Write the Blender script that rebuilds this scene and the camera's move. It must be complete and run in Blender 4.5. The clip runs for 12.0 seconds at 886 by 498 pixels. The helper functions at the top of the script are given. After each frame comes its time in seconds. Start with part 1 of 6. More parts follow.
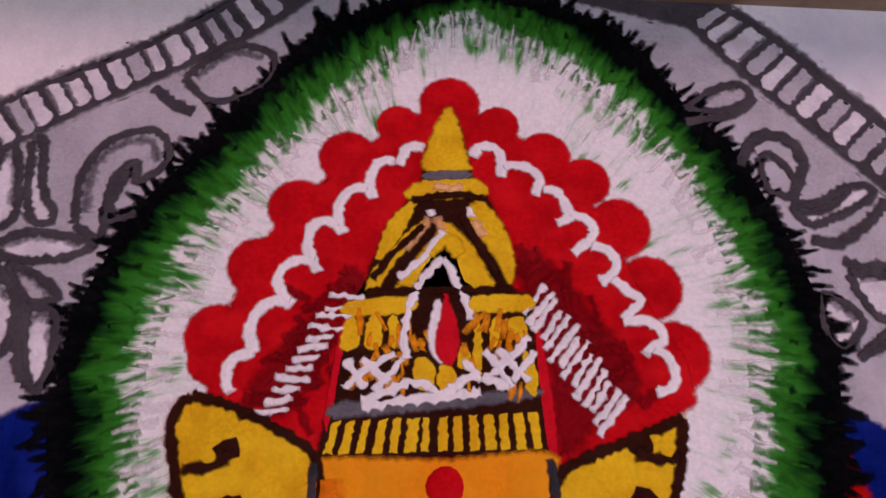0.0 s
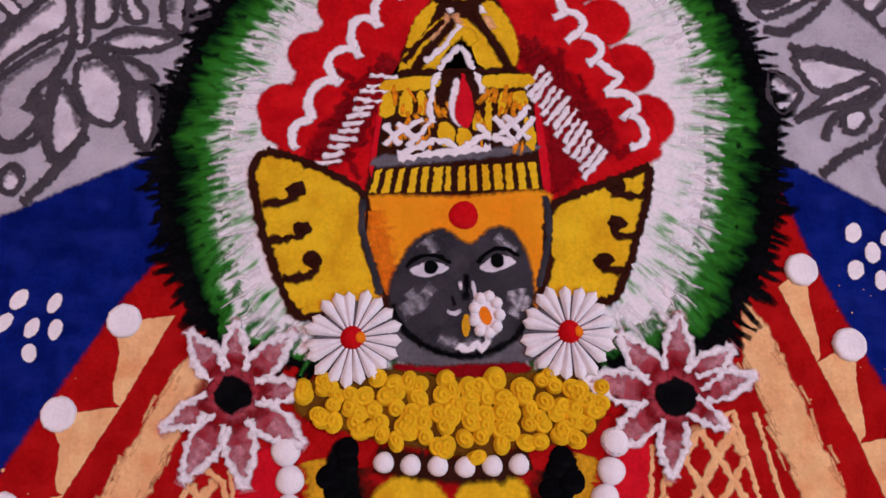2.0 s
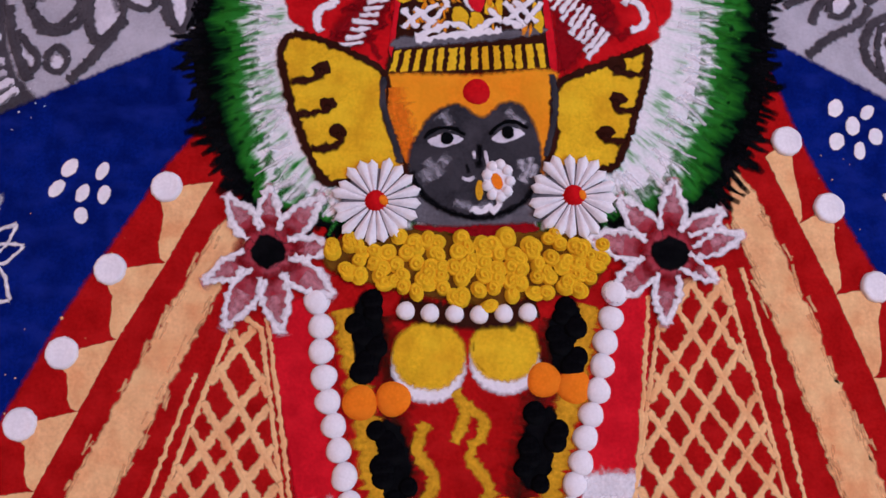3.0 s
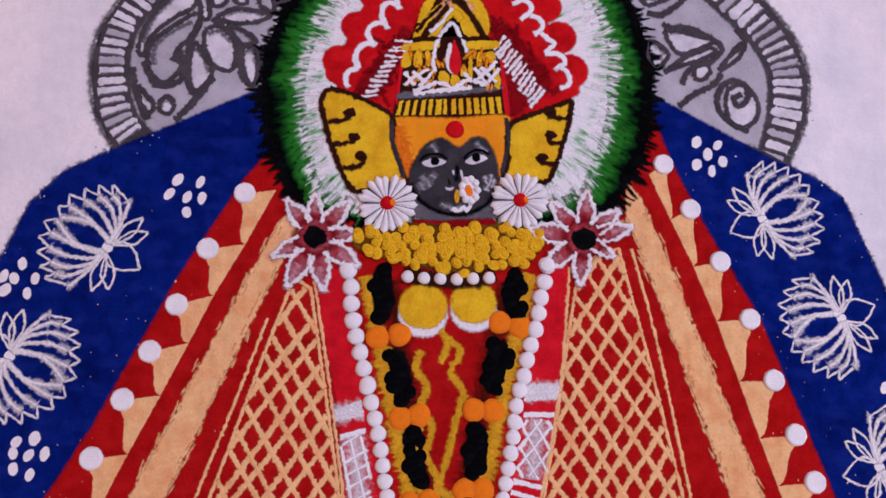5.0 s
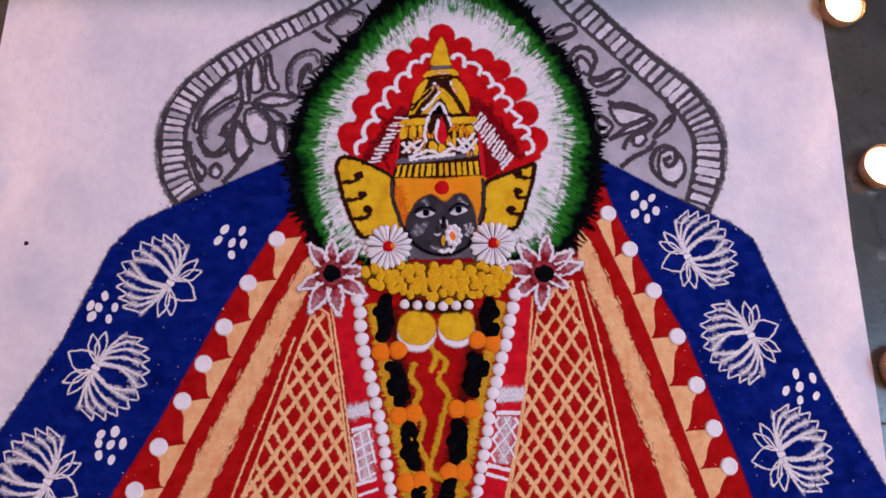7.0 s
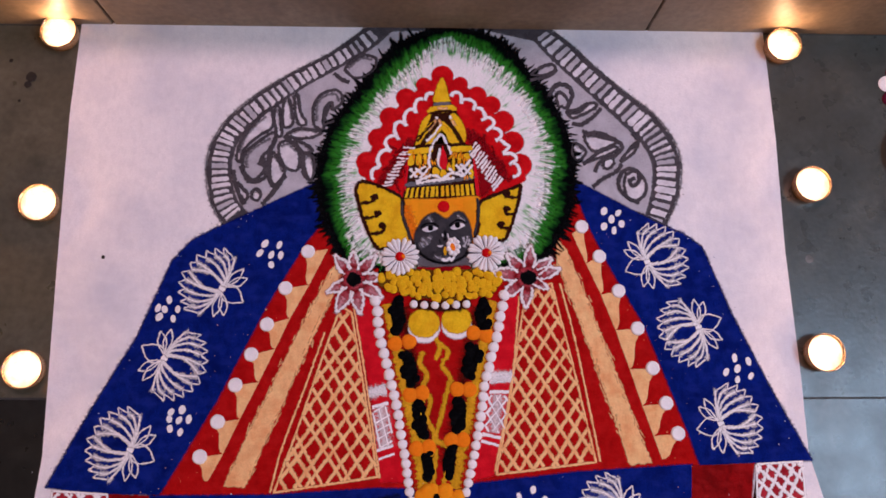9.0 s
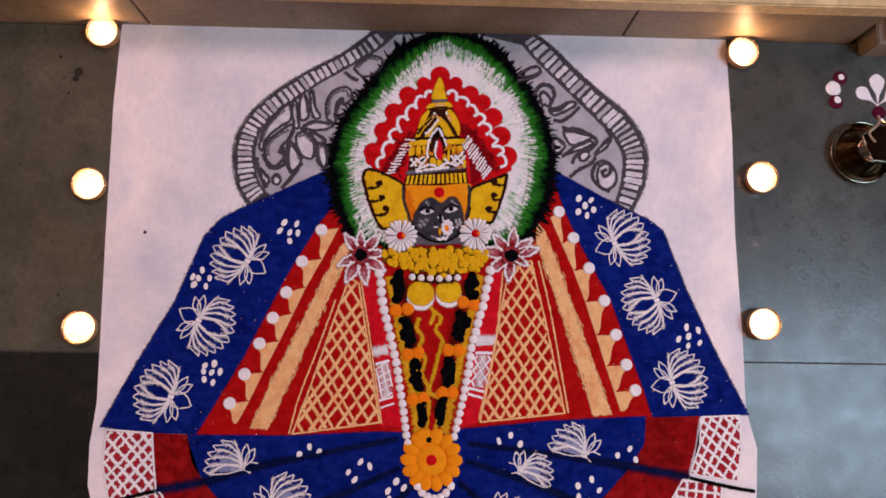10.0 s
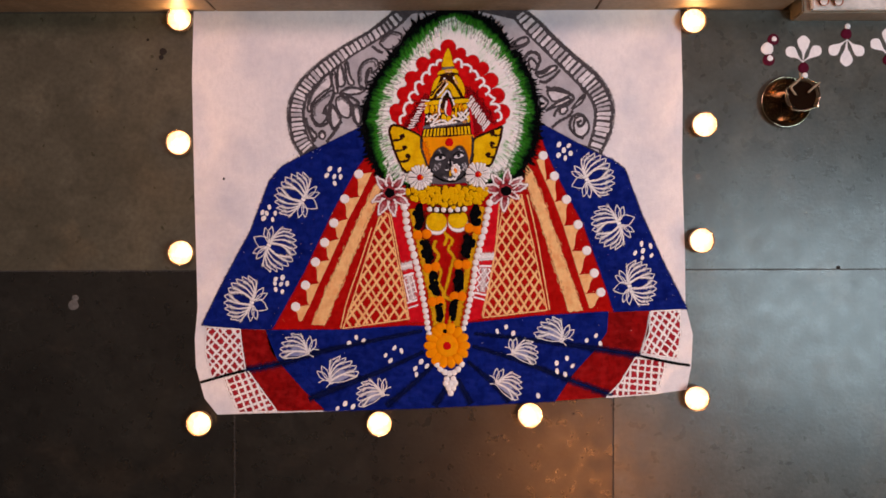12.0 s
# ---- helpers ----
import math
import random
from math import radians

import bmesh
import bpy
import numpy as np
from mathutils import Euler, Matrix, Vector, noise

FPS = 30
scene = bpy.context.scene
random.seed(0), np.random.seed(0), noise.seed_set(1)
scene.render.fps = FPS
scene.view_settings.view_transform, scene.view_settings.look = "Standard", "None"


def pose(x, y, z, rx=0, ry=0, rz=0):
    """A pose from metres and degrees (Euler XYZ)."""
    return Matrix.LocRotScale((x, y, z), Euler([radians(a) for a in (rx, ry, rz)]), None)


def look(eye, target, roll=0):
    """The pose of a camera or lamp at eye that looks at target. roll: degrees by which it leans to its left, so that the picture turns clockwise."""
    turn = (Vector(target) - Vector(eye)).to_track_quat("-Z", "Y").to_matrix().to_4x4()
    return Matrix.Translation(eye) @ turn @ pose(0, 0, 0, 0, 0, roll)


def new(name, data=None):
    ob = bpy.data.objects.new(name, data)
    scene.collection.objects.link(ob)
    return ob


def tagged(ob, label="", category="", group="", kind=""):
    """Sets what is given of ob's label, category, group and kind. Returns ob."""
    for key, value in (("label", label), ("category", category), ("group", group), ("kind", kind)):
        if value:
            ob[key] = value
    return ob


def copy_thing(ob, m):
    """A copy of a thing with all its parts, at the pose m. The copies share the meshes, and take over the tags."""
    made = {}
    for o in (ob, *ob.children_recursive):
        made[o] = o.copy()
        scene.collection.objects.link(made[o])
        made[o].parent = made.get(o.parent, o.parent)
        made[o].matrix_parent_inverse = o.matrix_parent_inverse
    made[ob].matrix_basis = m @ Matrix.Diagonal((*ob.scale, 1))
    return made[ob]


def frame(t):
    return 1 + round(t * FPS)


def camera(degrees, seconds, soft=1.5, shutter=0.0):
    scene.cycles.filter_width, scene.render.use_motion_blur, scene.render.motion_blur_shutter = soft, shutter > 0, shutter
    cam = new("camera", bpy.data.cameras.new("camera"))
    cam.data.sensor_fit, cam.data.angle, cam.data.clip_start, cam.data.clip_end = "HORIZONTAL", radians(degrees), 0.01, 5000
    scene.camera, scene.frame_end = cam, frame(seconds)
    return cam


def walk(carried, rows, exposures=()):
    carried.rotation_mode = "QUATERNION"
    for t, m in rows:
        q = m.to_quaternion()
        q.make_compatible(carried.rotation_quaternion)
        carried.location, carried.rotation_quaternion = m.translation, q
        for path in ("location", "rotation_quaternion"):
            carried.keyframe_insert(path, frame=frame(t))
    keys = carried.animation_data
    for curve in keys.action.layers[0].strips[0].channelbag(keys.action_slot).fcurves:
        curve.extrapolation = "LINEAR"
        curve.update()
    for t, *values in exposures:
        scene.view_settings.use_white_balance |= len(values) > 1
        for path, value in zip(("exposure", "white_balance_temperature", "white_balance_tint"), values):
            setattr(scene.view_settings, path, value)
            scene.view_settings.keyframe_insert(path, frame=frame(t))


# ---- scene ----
cam = camera(60.34, 12.0, soft=1.6)
PATH = [
    (0.0, 0.0071, -0.2291, 0.2728, 21.36, -2.47, 1.23),
    (0.5, 0.0139, -0.2454, 0.2789, 18.53, -0.50, 0.54),
    (1.0, 0.0143, -0.2614, 0.2947, 16.34, -0.72, 1.38),
    (1.5, 0.0071, -0.2807, 0.3104, 14.45, -2.22, 1.83),
    (2.0, 0.0055, -0.3062, 0.3261, 14.08, -1.08, 1.00),
    (2.5, 0.0023, -0.3329, 0.3340, 13.22, -1.23, 1.26),
    (3.0, -0.0021, -0.3545, 0.3464, 11.18, -1.19, 0.84),
    (3.2, -0.0039, -0.3653, 0.3570, 11.62, -1.48, 0.42),
    (4.8, -0.0125, -0.3987, 0.4976, 11.95, -1.61, 0.39),
    (5.0, -0.0158, -0.4018, 0.5111, 11.75, -3.17, 0.55),
    (5.5, -0.0067, -0.3991, 0.5597, 12.33, 0.77, 0.61),
    (6.0, -0.0054, -0.4118, 0.6002, 13.73, -1.38, 0.53),
    (6.5, -0.0053, -0.4233, 0.6242, 13.79, -0.82, 0.65),
    (7.0, -0.0021, -0.4287, 0.6492, 14.12, -2.08, 0.38),
    (7.5, 0.0007, -0.4281, 0.6688, 13.95, -1.30, 0.26),
    (7.7, -0.0013, -0.4409, 0.6745, 15.12, -2.05, -0.11),
    (9.3, -0.0039, -0.4185, 0.8364, 11.26, -1.54, -0.06),
    (9.5, -0.0027, -0.4300, 0.8627, 11.11, -2.17, 0.30),
    (10.0, 0.0014, -0.4115, 0.9273, 8.06, -1.56, 0.85),
    (10.5, 0.0060, -0.4026, 1.0133, 4.96, -0.87, 0.97),
    (11.0, 0.0156, -0.4119, 1.1057, 4.53, -1.54, 0.89),
    (11.5, 0.0224, -0.4108, 1.1603, 1.75, 1.25, 1.67),
    (12.0, 0.0121, -0.3769, 1.2099, -0.07, 0.16, -0.14),
]
EXPOSURES = [(0.0, -0.08, 6800, 46), (1.2, 0.02, 7100, 49), (2.0, 0.11, 6500, 40), (2.6, 0.15, 5950, 35), (5.5, 0.15, 6000, 36), (7.5, 0.10, 6150, 38), (9.5, 0.06, 6550, 38), (10.5, 0.07, 6900, 29), (12.0, 0.10, 7600, 30)]
walk(cam, [(t, pose(x, y, z, rx, ry, rz)) for t, x, y, z, rx, ry, rz in PATH], EXPOSURES)

# ---- light: a room at night, one cool tube lamp, one warm bulb, one added fill lamp, tea lights ----
world = bpy.data.worlds.new("night_room")
scene.world = world
world.use_nodes = True
world.node_tree.nodes["Background"].inputs["Color"].default_value = (0.55, 0.6, 0.7, 1)
world.node_tree.nodes["Background"].inputs["Strength"].default_value = 0.02


def lamp(name, kind, place, target, power, colour, size=0.1, size_y=None):
    data = bpy.data.lights.new(name, kind)
    data.energy, data.color = power, colour
    if kind == "AREA":
        data.shape, data.size, data.size_y = "RECTANGLE", size, size_y or size
    else:
        data.shadow_soft_size = size
    ob = new(name, data)
    ob.matrix_world = look(place, target)
    return ob


lamp("tube_light", "AREA", (1.75, -0.65, 2.45), (0.2, -0.4, 0), 47, (0.49, 0.85, 1.0), 0.9, 1.3)
lamp("ceiling_bulb", "AREA", (0.66, -1.42, 2.5), (0.3, -0.7, 0), 11.5, (1.0, 0.38, 0.11), 0.3)
# pinkish fill added above the step to brighten the top, no lamp known there
lamp("added_fill_light", "AREA", (0.0, 0.6, 2.55), (-0.05, -0.1, 0), 25, (1.0, 0.70, 0.68), 0.7)


# ---- materials ----
def mat(name):
    m = bpy.data.materials.new(name)
    m.use_nodes = True
    n = m.node_tree.nodes
    return m, n, m.node_tree.links, n["Principled BSDF"]


def mixed(n, l, a, b, factor):
    mix = n.new("ShaderNodeMix")
    mix.data_type = "RGBA"
    for socket, value in ((mix.inputs[6], a), (mix.inputs[7], b)):
        if isinstance(value, tuple):
            socket.default_value = (*value, 1)
        else:
            l.new(value, socket)
    l.new(factor, mix.inputs[0])
    return mix.outputs[2]


def noisy(n, l, scale, lo, hi, detail=4, stretch=None, coords="Object"):
    tc = n.new("ShaderNodeTexCoord")
    tex = n.new("ShaderNodeTexNoise")
    tex.inputs["Scale"].default_value, tex.inputs["Detail"].default_value = scale, detail
    src = tc.outputs[coords]
    if stretch:
        mp = n.new("ShaderNodeMapping")
        mp.inputs["Scale"].default_value = stretch
        l.new(src, mp.inputs["Vector"])
        src = mp.outputs["Vector"]
    l.new(src, tex.inputs["Vector"])
    rng = n.new("ShaderNodeMapRange")
    rng.inputs["From Min"].default_value, rng.inputs["From Max"].default_value = lo, hi
    l.new(tex.outputs["Fac"], rng.inputs["Value"])
    return rng.outputs["Result"]


def bump(n, l, bsdf, height, strength, distance):
    b = n.new("ShaderNodeBump")
    b.inputs["Strength"].default_value, b.inputs["Distance"].default_value = strength, distance
    l.new(height, b.inputs["Height"])
    l.new(b.outputs["Normal"], bsdf.inputs["Normal"])


def powder(name, colour, other=None, grain=0.35, blotch=0.5, size=45, mottle=0.4):
    """Coloured chalk powder strewn and smeared by hand: fine grains, soft mottling, thin spots, a dusty relief."""
    m, n, l, bsdf = mat(name)
    dark = tuple(c * (1 - 0.65 * grain) for c in colour)
    light = tuple(min(0.9, c * (1 + 0.65 * grain) + 0.001) for c in colour)
    c1 = mixed(n, l, dark, light, noisy(n, l, 640, 0.3, 0.7, 3))
    other = other or tuple(c * 0.6 for c in colour)

    def part_of(value, share):
        scale = n.new("ShaderNodeMath")
        scale.operation = "MULTIPLY"
        scale.inputs[1].default_value = share
        l.new(value, scale.inputs[0])
        return scale.outputs[0]

    c2 = mixed(n, l, c1, other, part_of(noisy(n, l, size, 0.45, 0.75, 5), blotch))
    deep = tuple(0.45 * a + 0.3 * b for a, b in zip(other, colour))
    c3 = mixed(n, l, c2, deep, part_of(noisy(n, l, 150, 0.44, 0.66, 5, (1.0, 0.55, 1.0)), mottle))
    pale = tuple(min(0.86, c * 1.3 + 0.006) for c in colour)
    c4 = mixed(n, l, c3, pale, part_of(noisy(n, l, 105, 0.46, 0.68, 6, (0.6, 1.0, 1.0)), mottle))
    l.new(c4, bsdf.inputs["Base Color"])
    bsdf.inputs["Roughness"].default_value = 0.95
    bsdf.inputs["Specular IOR Level"].default_value = 0.0
    bump(n, l, bsdf, noisy(n, l, 380, 0.2, 0.8, 6), 0.28, 0.0008)
    # the strewn rim thins out softly, where the mesh says that it is bare
    rim = n.new("ShaderNodeAttribute")
    rim.attribute_name = "bare"
    add = n.new("ShaderNodeMath")
    add.operation = "ADD"
    l.new(rim.outputs["Fac"], add.inputs[0])
    grains = n.new("ShaderNodeMath")
    grains.operation = "MULTIPLY_ADD"
    grains.inputs[1].default_value, grains.inputs[2].default_value = 0.45, 0.275
    l.new(noisy(n, l, 460, 0.18, 0.82, 4), grains.inputs[0])
    l.new(grains.outputs[0], add.inputs[1])
    keep = n.new("ShaderNodeMapRange")
    for key, value in (("From Min", 0.66), ("From Max", 1.34), ("To Min", 1.0), ("To Max", 0.0)):
        keep.inputs[key].default_value = value
    l.new(add.outputs[0], keep.inputs["Value"])
    solid = n.new("ShaderNodeMath")
    solid.operation = "MAXIMUM"
    l.new(keep.outputs["Result"], solid.inputs[0])
    none = n.new("ShaderNodeMath")
    none.operation, none.inputs[1].default_value = "LESS_THAN", 0.02
    l.new(rim.outputs["Fac"], none.inputs[0])
    l.new(none.outputs[0], solid.inputs[1])
    l.new(solid.outputs[0], bsdf.inputs["Alpha"])
    return m


WHITE = powder("white_powder", (0.80, 0.78, 0.79), (0.66, 0.65, 0.70), 0.10, 0.6, 30, 0.25)
SHEET = powder("sheet_powder", (0.78, 0.75, 0.77), (0.50, 0.53, 0.62), 0.07, 0.95, 8, 0.15)
RED = powder("red_powder", (0.55, 0.008, 0.008), (0.34, 0.005, 0.006), 0.22, 0.6, 40, 0.5)
BRIGHT_RED = powder("bright_red_powder", (0.59, 0.010, 0.016), (0.44, 0.007, 0.011), 0.2, 0.6, 40, 0.4)
DEEP_RED = powder("deep_red_powder", (0.20, 0.004, 0.006), (0.34, 0.007, 0.01), 0.4, 0.7, 70)
CLOAK = powder("brick_red_powder", (0.40, 0.007, 0.005), (0.26, 0.004, 0.003), 0.25, 0.6)
MAROON = powder("maroon_powder", (0.26, 0.006, 0.006), (0.08, 0.004, 0.004), 0.3, 0.9, 16, 0.6)
YELLOW = powder("yellow_powder", (0.75, 0.45, 0.008), (0.66, 0.28, 0.006), 0.2, 0.6, 40, 0.45)
GOLD = powder("gold_powder", (0.64, 0.33, 0.010), (0.50, 0.20, 0.010), 0.3)
ORANGE = powder("orange_powder", (0.85, 0.20, 0.006), (0.80, 0.14, 0.006), 0.15)
AMBER = powder("amber_powder", (0.86, 0.26, 0.006), (0.84, 0.36, 0.01), 0.12, 0.8, 25)
PEACH = powder("peach_powder", (0.84, 0.47, 0.21), (0.72, 0.24, 0.08), 0.16, 0.65, 70, 0.35)
BLUE = powder("blue_powder", (0.0022, 0.0120, 0.150), (0.0014, 0.0050, 0.070), 0.3, 0.75, 30, 0.6)
GREEN = powder("green_powder", (0.010, 0.14, 0.010), (0.006, 0.07, 0.010), 0.4, 0.6, 80)
BLACK = powder("black_powder", (0.0022, 0.0022, 0.003), (0.004, 0.006, 0.006), 0.4)
BLACKISH = powder("dark_green_powder", (0.0016, 0.008, 0.005), (0.001, 0.0025, 0.003), 0.4, 0.8, 60)
BROWN = powder("brown_powder", (0.028, 0.007, 0.004), (0.045, 0.011, 0.005), 0.4)
CHARCOAL = powder("charcoal_powder", (0.026, 0.025, 0.030), (0.075, 0.070, 0.080), 0.35, 0.8, 55, 0.5)
SMOKE = powder("smoke_powder", (0.12, 0.115, 0.13), (0.07, 0.065, 0.075), 0.3, 0.7, 70)
GREY = powder("grey_powder", (0.37, 0.36, 0.40), (0.50, 0.49, 0.54), 0.2, 0.9, 35)
PALE_GREY = powder("pale_grey_powder", (0.64, 0.62, 0.67), (0.44, 0.42, 0.47), 0.15, 0.9, 60)
DARK_GREY = powder("dark_grey_powder", (0.050, 0.045, 0.052), (0.10, 0.09, 0.10), 0.3, 0.7, 80)
PINK = powder("pink_powder", (0.58, 0.27, 0.30), (0.42, 0.06, 0.07), 0.25, 0.9, 130)
ROSE = powder("rose_powder", (0.30, 0.025, 0.035), (0.50, 0.16, 0.19), 0.35, 0.8, 120, 0.5)
PALE_BLUE = powder("pale_blue_powder", (0.16, 0.19, 0.36), (0.45, 0.46, 0.54), 0.3, 0.9, 90)
NAVY = powder("navy_powder", (0.003, 0.006, 0.035), (0.004, 0.012, 0.09), 0.4, 0.7)
CUFF_RED = powder("cuff_red_powder", (0.36, 0.020, 0.030), (0.22, 0.008, 0.012), 0.25, 0.7, 40, 0.5)


def stone(name, a, b, rough, warm=(0.2, 0.17, 0.12)):
    m, n, l, bsdf = mat(name)
    c = mixed(n, l, a, b, noisy(n, l, 5, 0.3, 0.7, 8))
    c = mixed(n, l, c, warm, noisy(n, l, 2.2, 0.55, 0.95, 5))
    c = mixed(n, l, c, tuple(v * 1.4 for v in b), noisy(n, l, 18, 0.50, 0.90, 9))
    c = mixed(n, l, c, tuple(v * 0.6 for v in a), noisy(n, l, 34, 0.54, 0.9, 9))
    c = mixed(n, l, c, tuple(v * 1.3 for v in warm), noisy(n, l, 9, 0.58, 0.85, 8))
    info = n.new("ShaderNodeObjectInfo")
    tone = n.new("ShaderNodeMapRange")
    tone.inputs["To Min"].default_value, tone.inputs["To Max"].default_value = 0.0, 0.25
    l.new(info.outputs["Random"], tone.inputs["Value"])
    c = mixed(n, l, c, tuple(v * 0.6 for v in a), tone.outputs["Result"])
    grit = noisy(n, l, 130, 0.35, 0.75, 6)
    dim = n.new("ShaderNodeMath")
    dim.operation, dim.inputs[1].default_value = "MULTIPLY", 0.55
    l.new(grit, dim.inputs[0])
    c = mixed(n, l, c, tuple(v * 0.55 for v in a), dim.outputs[0])
    l.new(c, bsdf.inputs["Base Color"])
    rr = n.new("ShaderNodeMapRange")
    rr.inputs["To Min"].default_value, rr.inputs["To Max"].default_value = rough - 0.03, rough + 0.05
    l.new(noisy(n, l, 45, 0.3, 0.7, 8), rr.inputs["Value"])
    l.new(rr.outputs["Result"], bsdf.inputs["Roughness"])
    gloss = n.new("ShaderNodeMapRange")
    gloss.inputs["To Min"].default_value, gloss.inputs["To Max"].default_value = 0.57, 0.43
    l.new(noisy(n, l, 26, 0.30, 0.70, 10), gloss.inputs["Value"])
    l.new(gloss.outputs["Result"], bsdf.inputs["Specular IOR Level"])
    bump(n, l, bsdf, noisy(n, l, 190, 0.2, 0.8, 8), 0.15, 0.0008)
    return m


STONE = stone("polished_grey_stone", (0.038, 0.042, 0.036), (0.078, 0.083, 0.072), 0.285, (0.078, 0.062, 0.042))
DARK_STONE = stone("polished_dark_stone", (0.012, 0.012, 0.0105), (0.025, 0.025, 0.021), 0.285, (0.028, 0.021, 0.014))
# same stone, lighter and olive: warm light on the left slabs is painted in
WARM_LIT_STONE = stone("polished_warm_lit_stone", (0.070, 0.066, 0.045), (0.122, 0.113, 0.080), 0.30, (0.125, 0.092, 0.052))
RISER = stone("brown_stone", (0.20, 0.15, 0.10), (0.28, 0.22, 0.155), 0.5, (0.24, 0.17, 0.10))
MARBLE = stone("cream_marble", (0.60, 0.42, 0.19), (0.68, 0.52, 0.28), 0.4, (0.55, 0.34, 0.12))
PALE_MARBLE = stone("pale_marble", (0.58, 0.56, 0.52), (0.68, 0.66, 0.64), 0.35, (0.5, 0.46, 0.42))
PLASTER = stone("wall_plaster", (0.30, 0.27, 0.24), (0.36, 0.33, 0.30), 0.9, (0.28, 0.24, 0.2))
GROUT = stone("joint_mortar", (0.04, 0.038, 0.035), (0.07, 0.066, 0.06), 0.9, (0.06, 0.05, 0.04))


def simple(name, colour, rough=0.5, metal=0.0, emit=None, strength=0.0, transmit=0.0, grain=0.0):
    m, n, l, bsdf = mat(name)
    if grain:
        c = mixed(n, l, tuple(v * (1 - grain) for v in colour), tuple(min(1, v * (1 + grain)) for v in colour), noisy(n, l, 160, 0.3, 0.7, 5))
        l.new(c, bsdf.inputs["Base Color"])
    else:
        bsdf.inputs["Base Color"].default_value = (*colour, 1)
    bsdf.inputs["Roughness"].default_value, bsdf.inputs["Metallic"].default_value = rough, metal
    bsdf.inputs["Transmission Weight"].default_value = transmit
    if emit:
        bsdf.inputs["Emission Color"].default_value, bsdf.inputs["Emission Strength"].default_value = (*emit, 1), strength
    return m


# wax emits a little: flame light shining through it is put in as emission
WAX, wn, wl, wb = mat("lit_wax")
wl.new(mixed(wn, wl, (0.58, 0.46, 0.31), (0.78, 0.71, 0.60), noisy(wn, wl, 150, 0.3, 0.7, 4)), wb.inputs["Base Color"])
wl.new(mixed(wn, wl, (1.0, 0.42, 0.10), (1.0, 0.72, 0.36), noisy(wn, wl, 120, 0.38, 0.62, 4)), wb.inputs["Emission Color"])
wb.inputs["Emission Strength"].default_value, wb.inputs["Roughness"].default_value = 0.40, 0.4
FLAME = simple("flame", (1, 0.8, 0.4), 0.5, emit=(1.0, 0.66, 0.27), strength=22)
CUP = simple("clear_plastic", (0.80, 0.48, 0.24), 0.15, transmit=0.7)
WICK = simple("burnt_wick", (0.02, 0.015, 0.01), 0.9)
STEEL = simple("polished_steel", (0.40, 0.33, 0.25), 0.10, 1.0, grain=0.15)
OIL = simple("lamp_oil", (0.010, 0.004, 0.002), 0.05, grain=0.3)
COTTON = simple("cotton_wick", (0.30, 0.22, 0.15), 0.9, grain=0.3)
MARIGOLD = simple("marigold_petals", (0.80, 0.45, 0.01), 0.8, grain=0.25)
CLAY = simple("red_clay", (0.32, 0.09, 0.04), 0.8, grain=0.3)

# ---- mesh helpers ----
rnd = random.Random(7)
MM = 0.001
BASE, STEP = 0.0009, 0.00022
layers = [0]


def lift(level):
    """A height of its own for each field, so that no two lie in one plane."""
    layers[0] += 1
    return BASE + (level + 0.035 * (layers[0] % 24)) * STEP


def link(name, verts, faces, material, parent=None, label="", smooth=False, bare=None):
    me = bpy.data.meshes.new(name)
    me.from_pydata([tuple(v) for v in verts], [], faces)
    if bare:
        me.attributes.new("bare", "FLOAT", "POINT").data.foreach_set("value", bare)
    me.materials.append(material)
    if smooth:
        me.shade_smooth()
    ob = new(name, me)
    ob.parent = parent
    return tagged(ob, label)


def part(name, bm, material, parent, label="", smooth=False):
    bmesh.ops.recalc_face_normals(bm, faces=bm.faces)
    me = bpy.data.meshes.new(name)
    bm.to_mesh(me)
    bm.free()
    me.materials.append(material)
    if smooth:
        me.shade_smooth()
    ob = new(name, me)
    ob.parent = parent
    return tagged(ob, label)


def again(ob, name, m, parent=None):
    """One more object on the same mesh."""
    o = new(name, ob.data)
    o.parent, o.matrix_local = parent, m
    return o


def empty(name, place=(0, 0, 0)):
    ob = new(name)
    ob.location = place
    return ob


def curve(points, closed=False, step=1.5):
    """A smooth line (Catmull-Rom) through a few points, in millimetres, cut into even steps."""
    p = [np.array(a, float) for a in points]
    n, out = len(p), []
    for i in range(n if closed else n - 1):
        a, b = p[i], p[(i + 1) % n]
        before = p[i - 1] if closed or i else a
        after = p[(i + 2) % n] if closed or i + 2 < n else b
        k = max(1, int(np.linalg.norm(b - a) / step))
        for j in range(k):
            t = j / k
            out.append(0.5 * (2 * a + (b - before) * t + (2 * before - 5 * a + 4 * b - after) * t * t + (3 * a - before - 3 * b + after) * t ** 3))
    if not closed:
        out.append(p[-1])
    return out


def straight(points, closed=True, step=1.5):
    p = [np.array(a, float) for a in points]
    out, n = [], len(p)
    for i in range(n if closed else n - 1):
        a, b = p[i], p[(i + 1) % n]
        k = max(1, int(np.linalg.norm(b - a) / step))
        out += [a + (b - a) * j / k for j in range(k)]
    if not closed:
        out.append(p[-1])
    return out


def ragged(line, amp):
    """Pushes a closed rim in and out, across its own run."""
    out, n = [], len(line)
    for i, q in enumerate(line):
        d = line[(i + 1) % n] - line[i - 1]
        d = d / (np.linalg.norm(d) + 1e-9)
        k = max(-2.0, min(2.0, rnd.gauss(0, 1))) * amp
        out.append(q + np.array((-d[1], d[0])) * k)
    return out


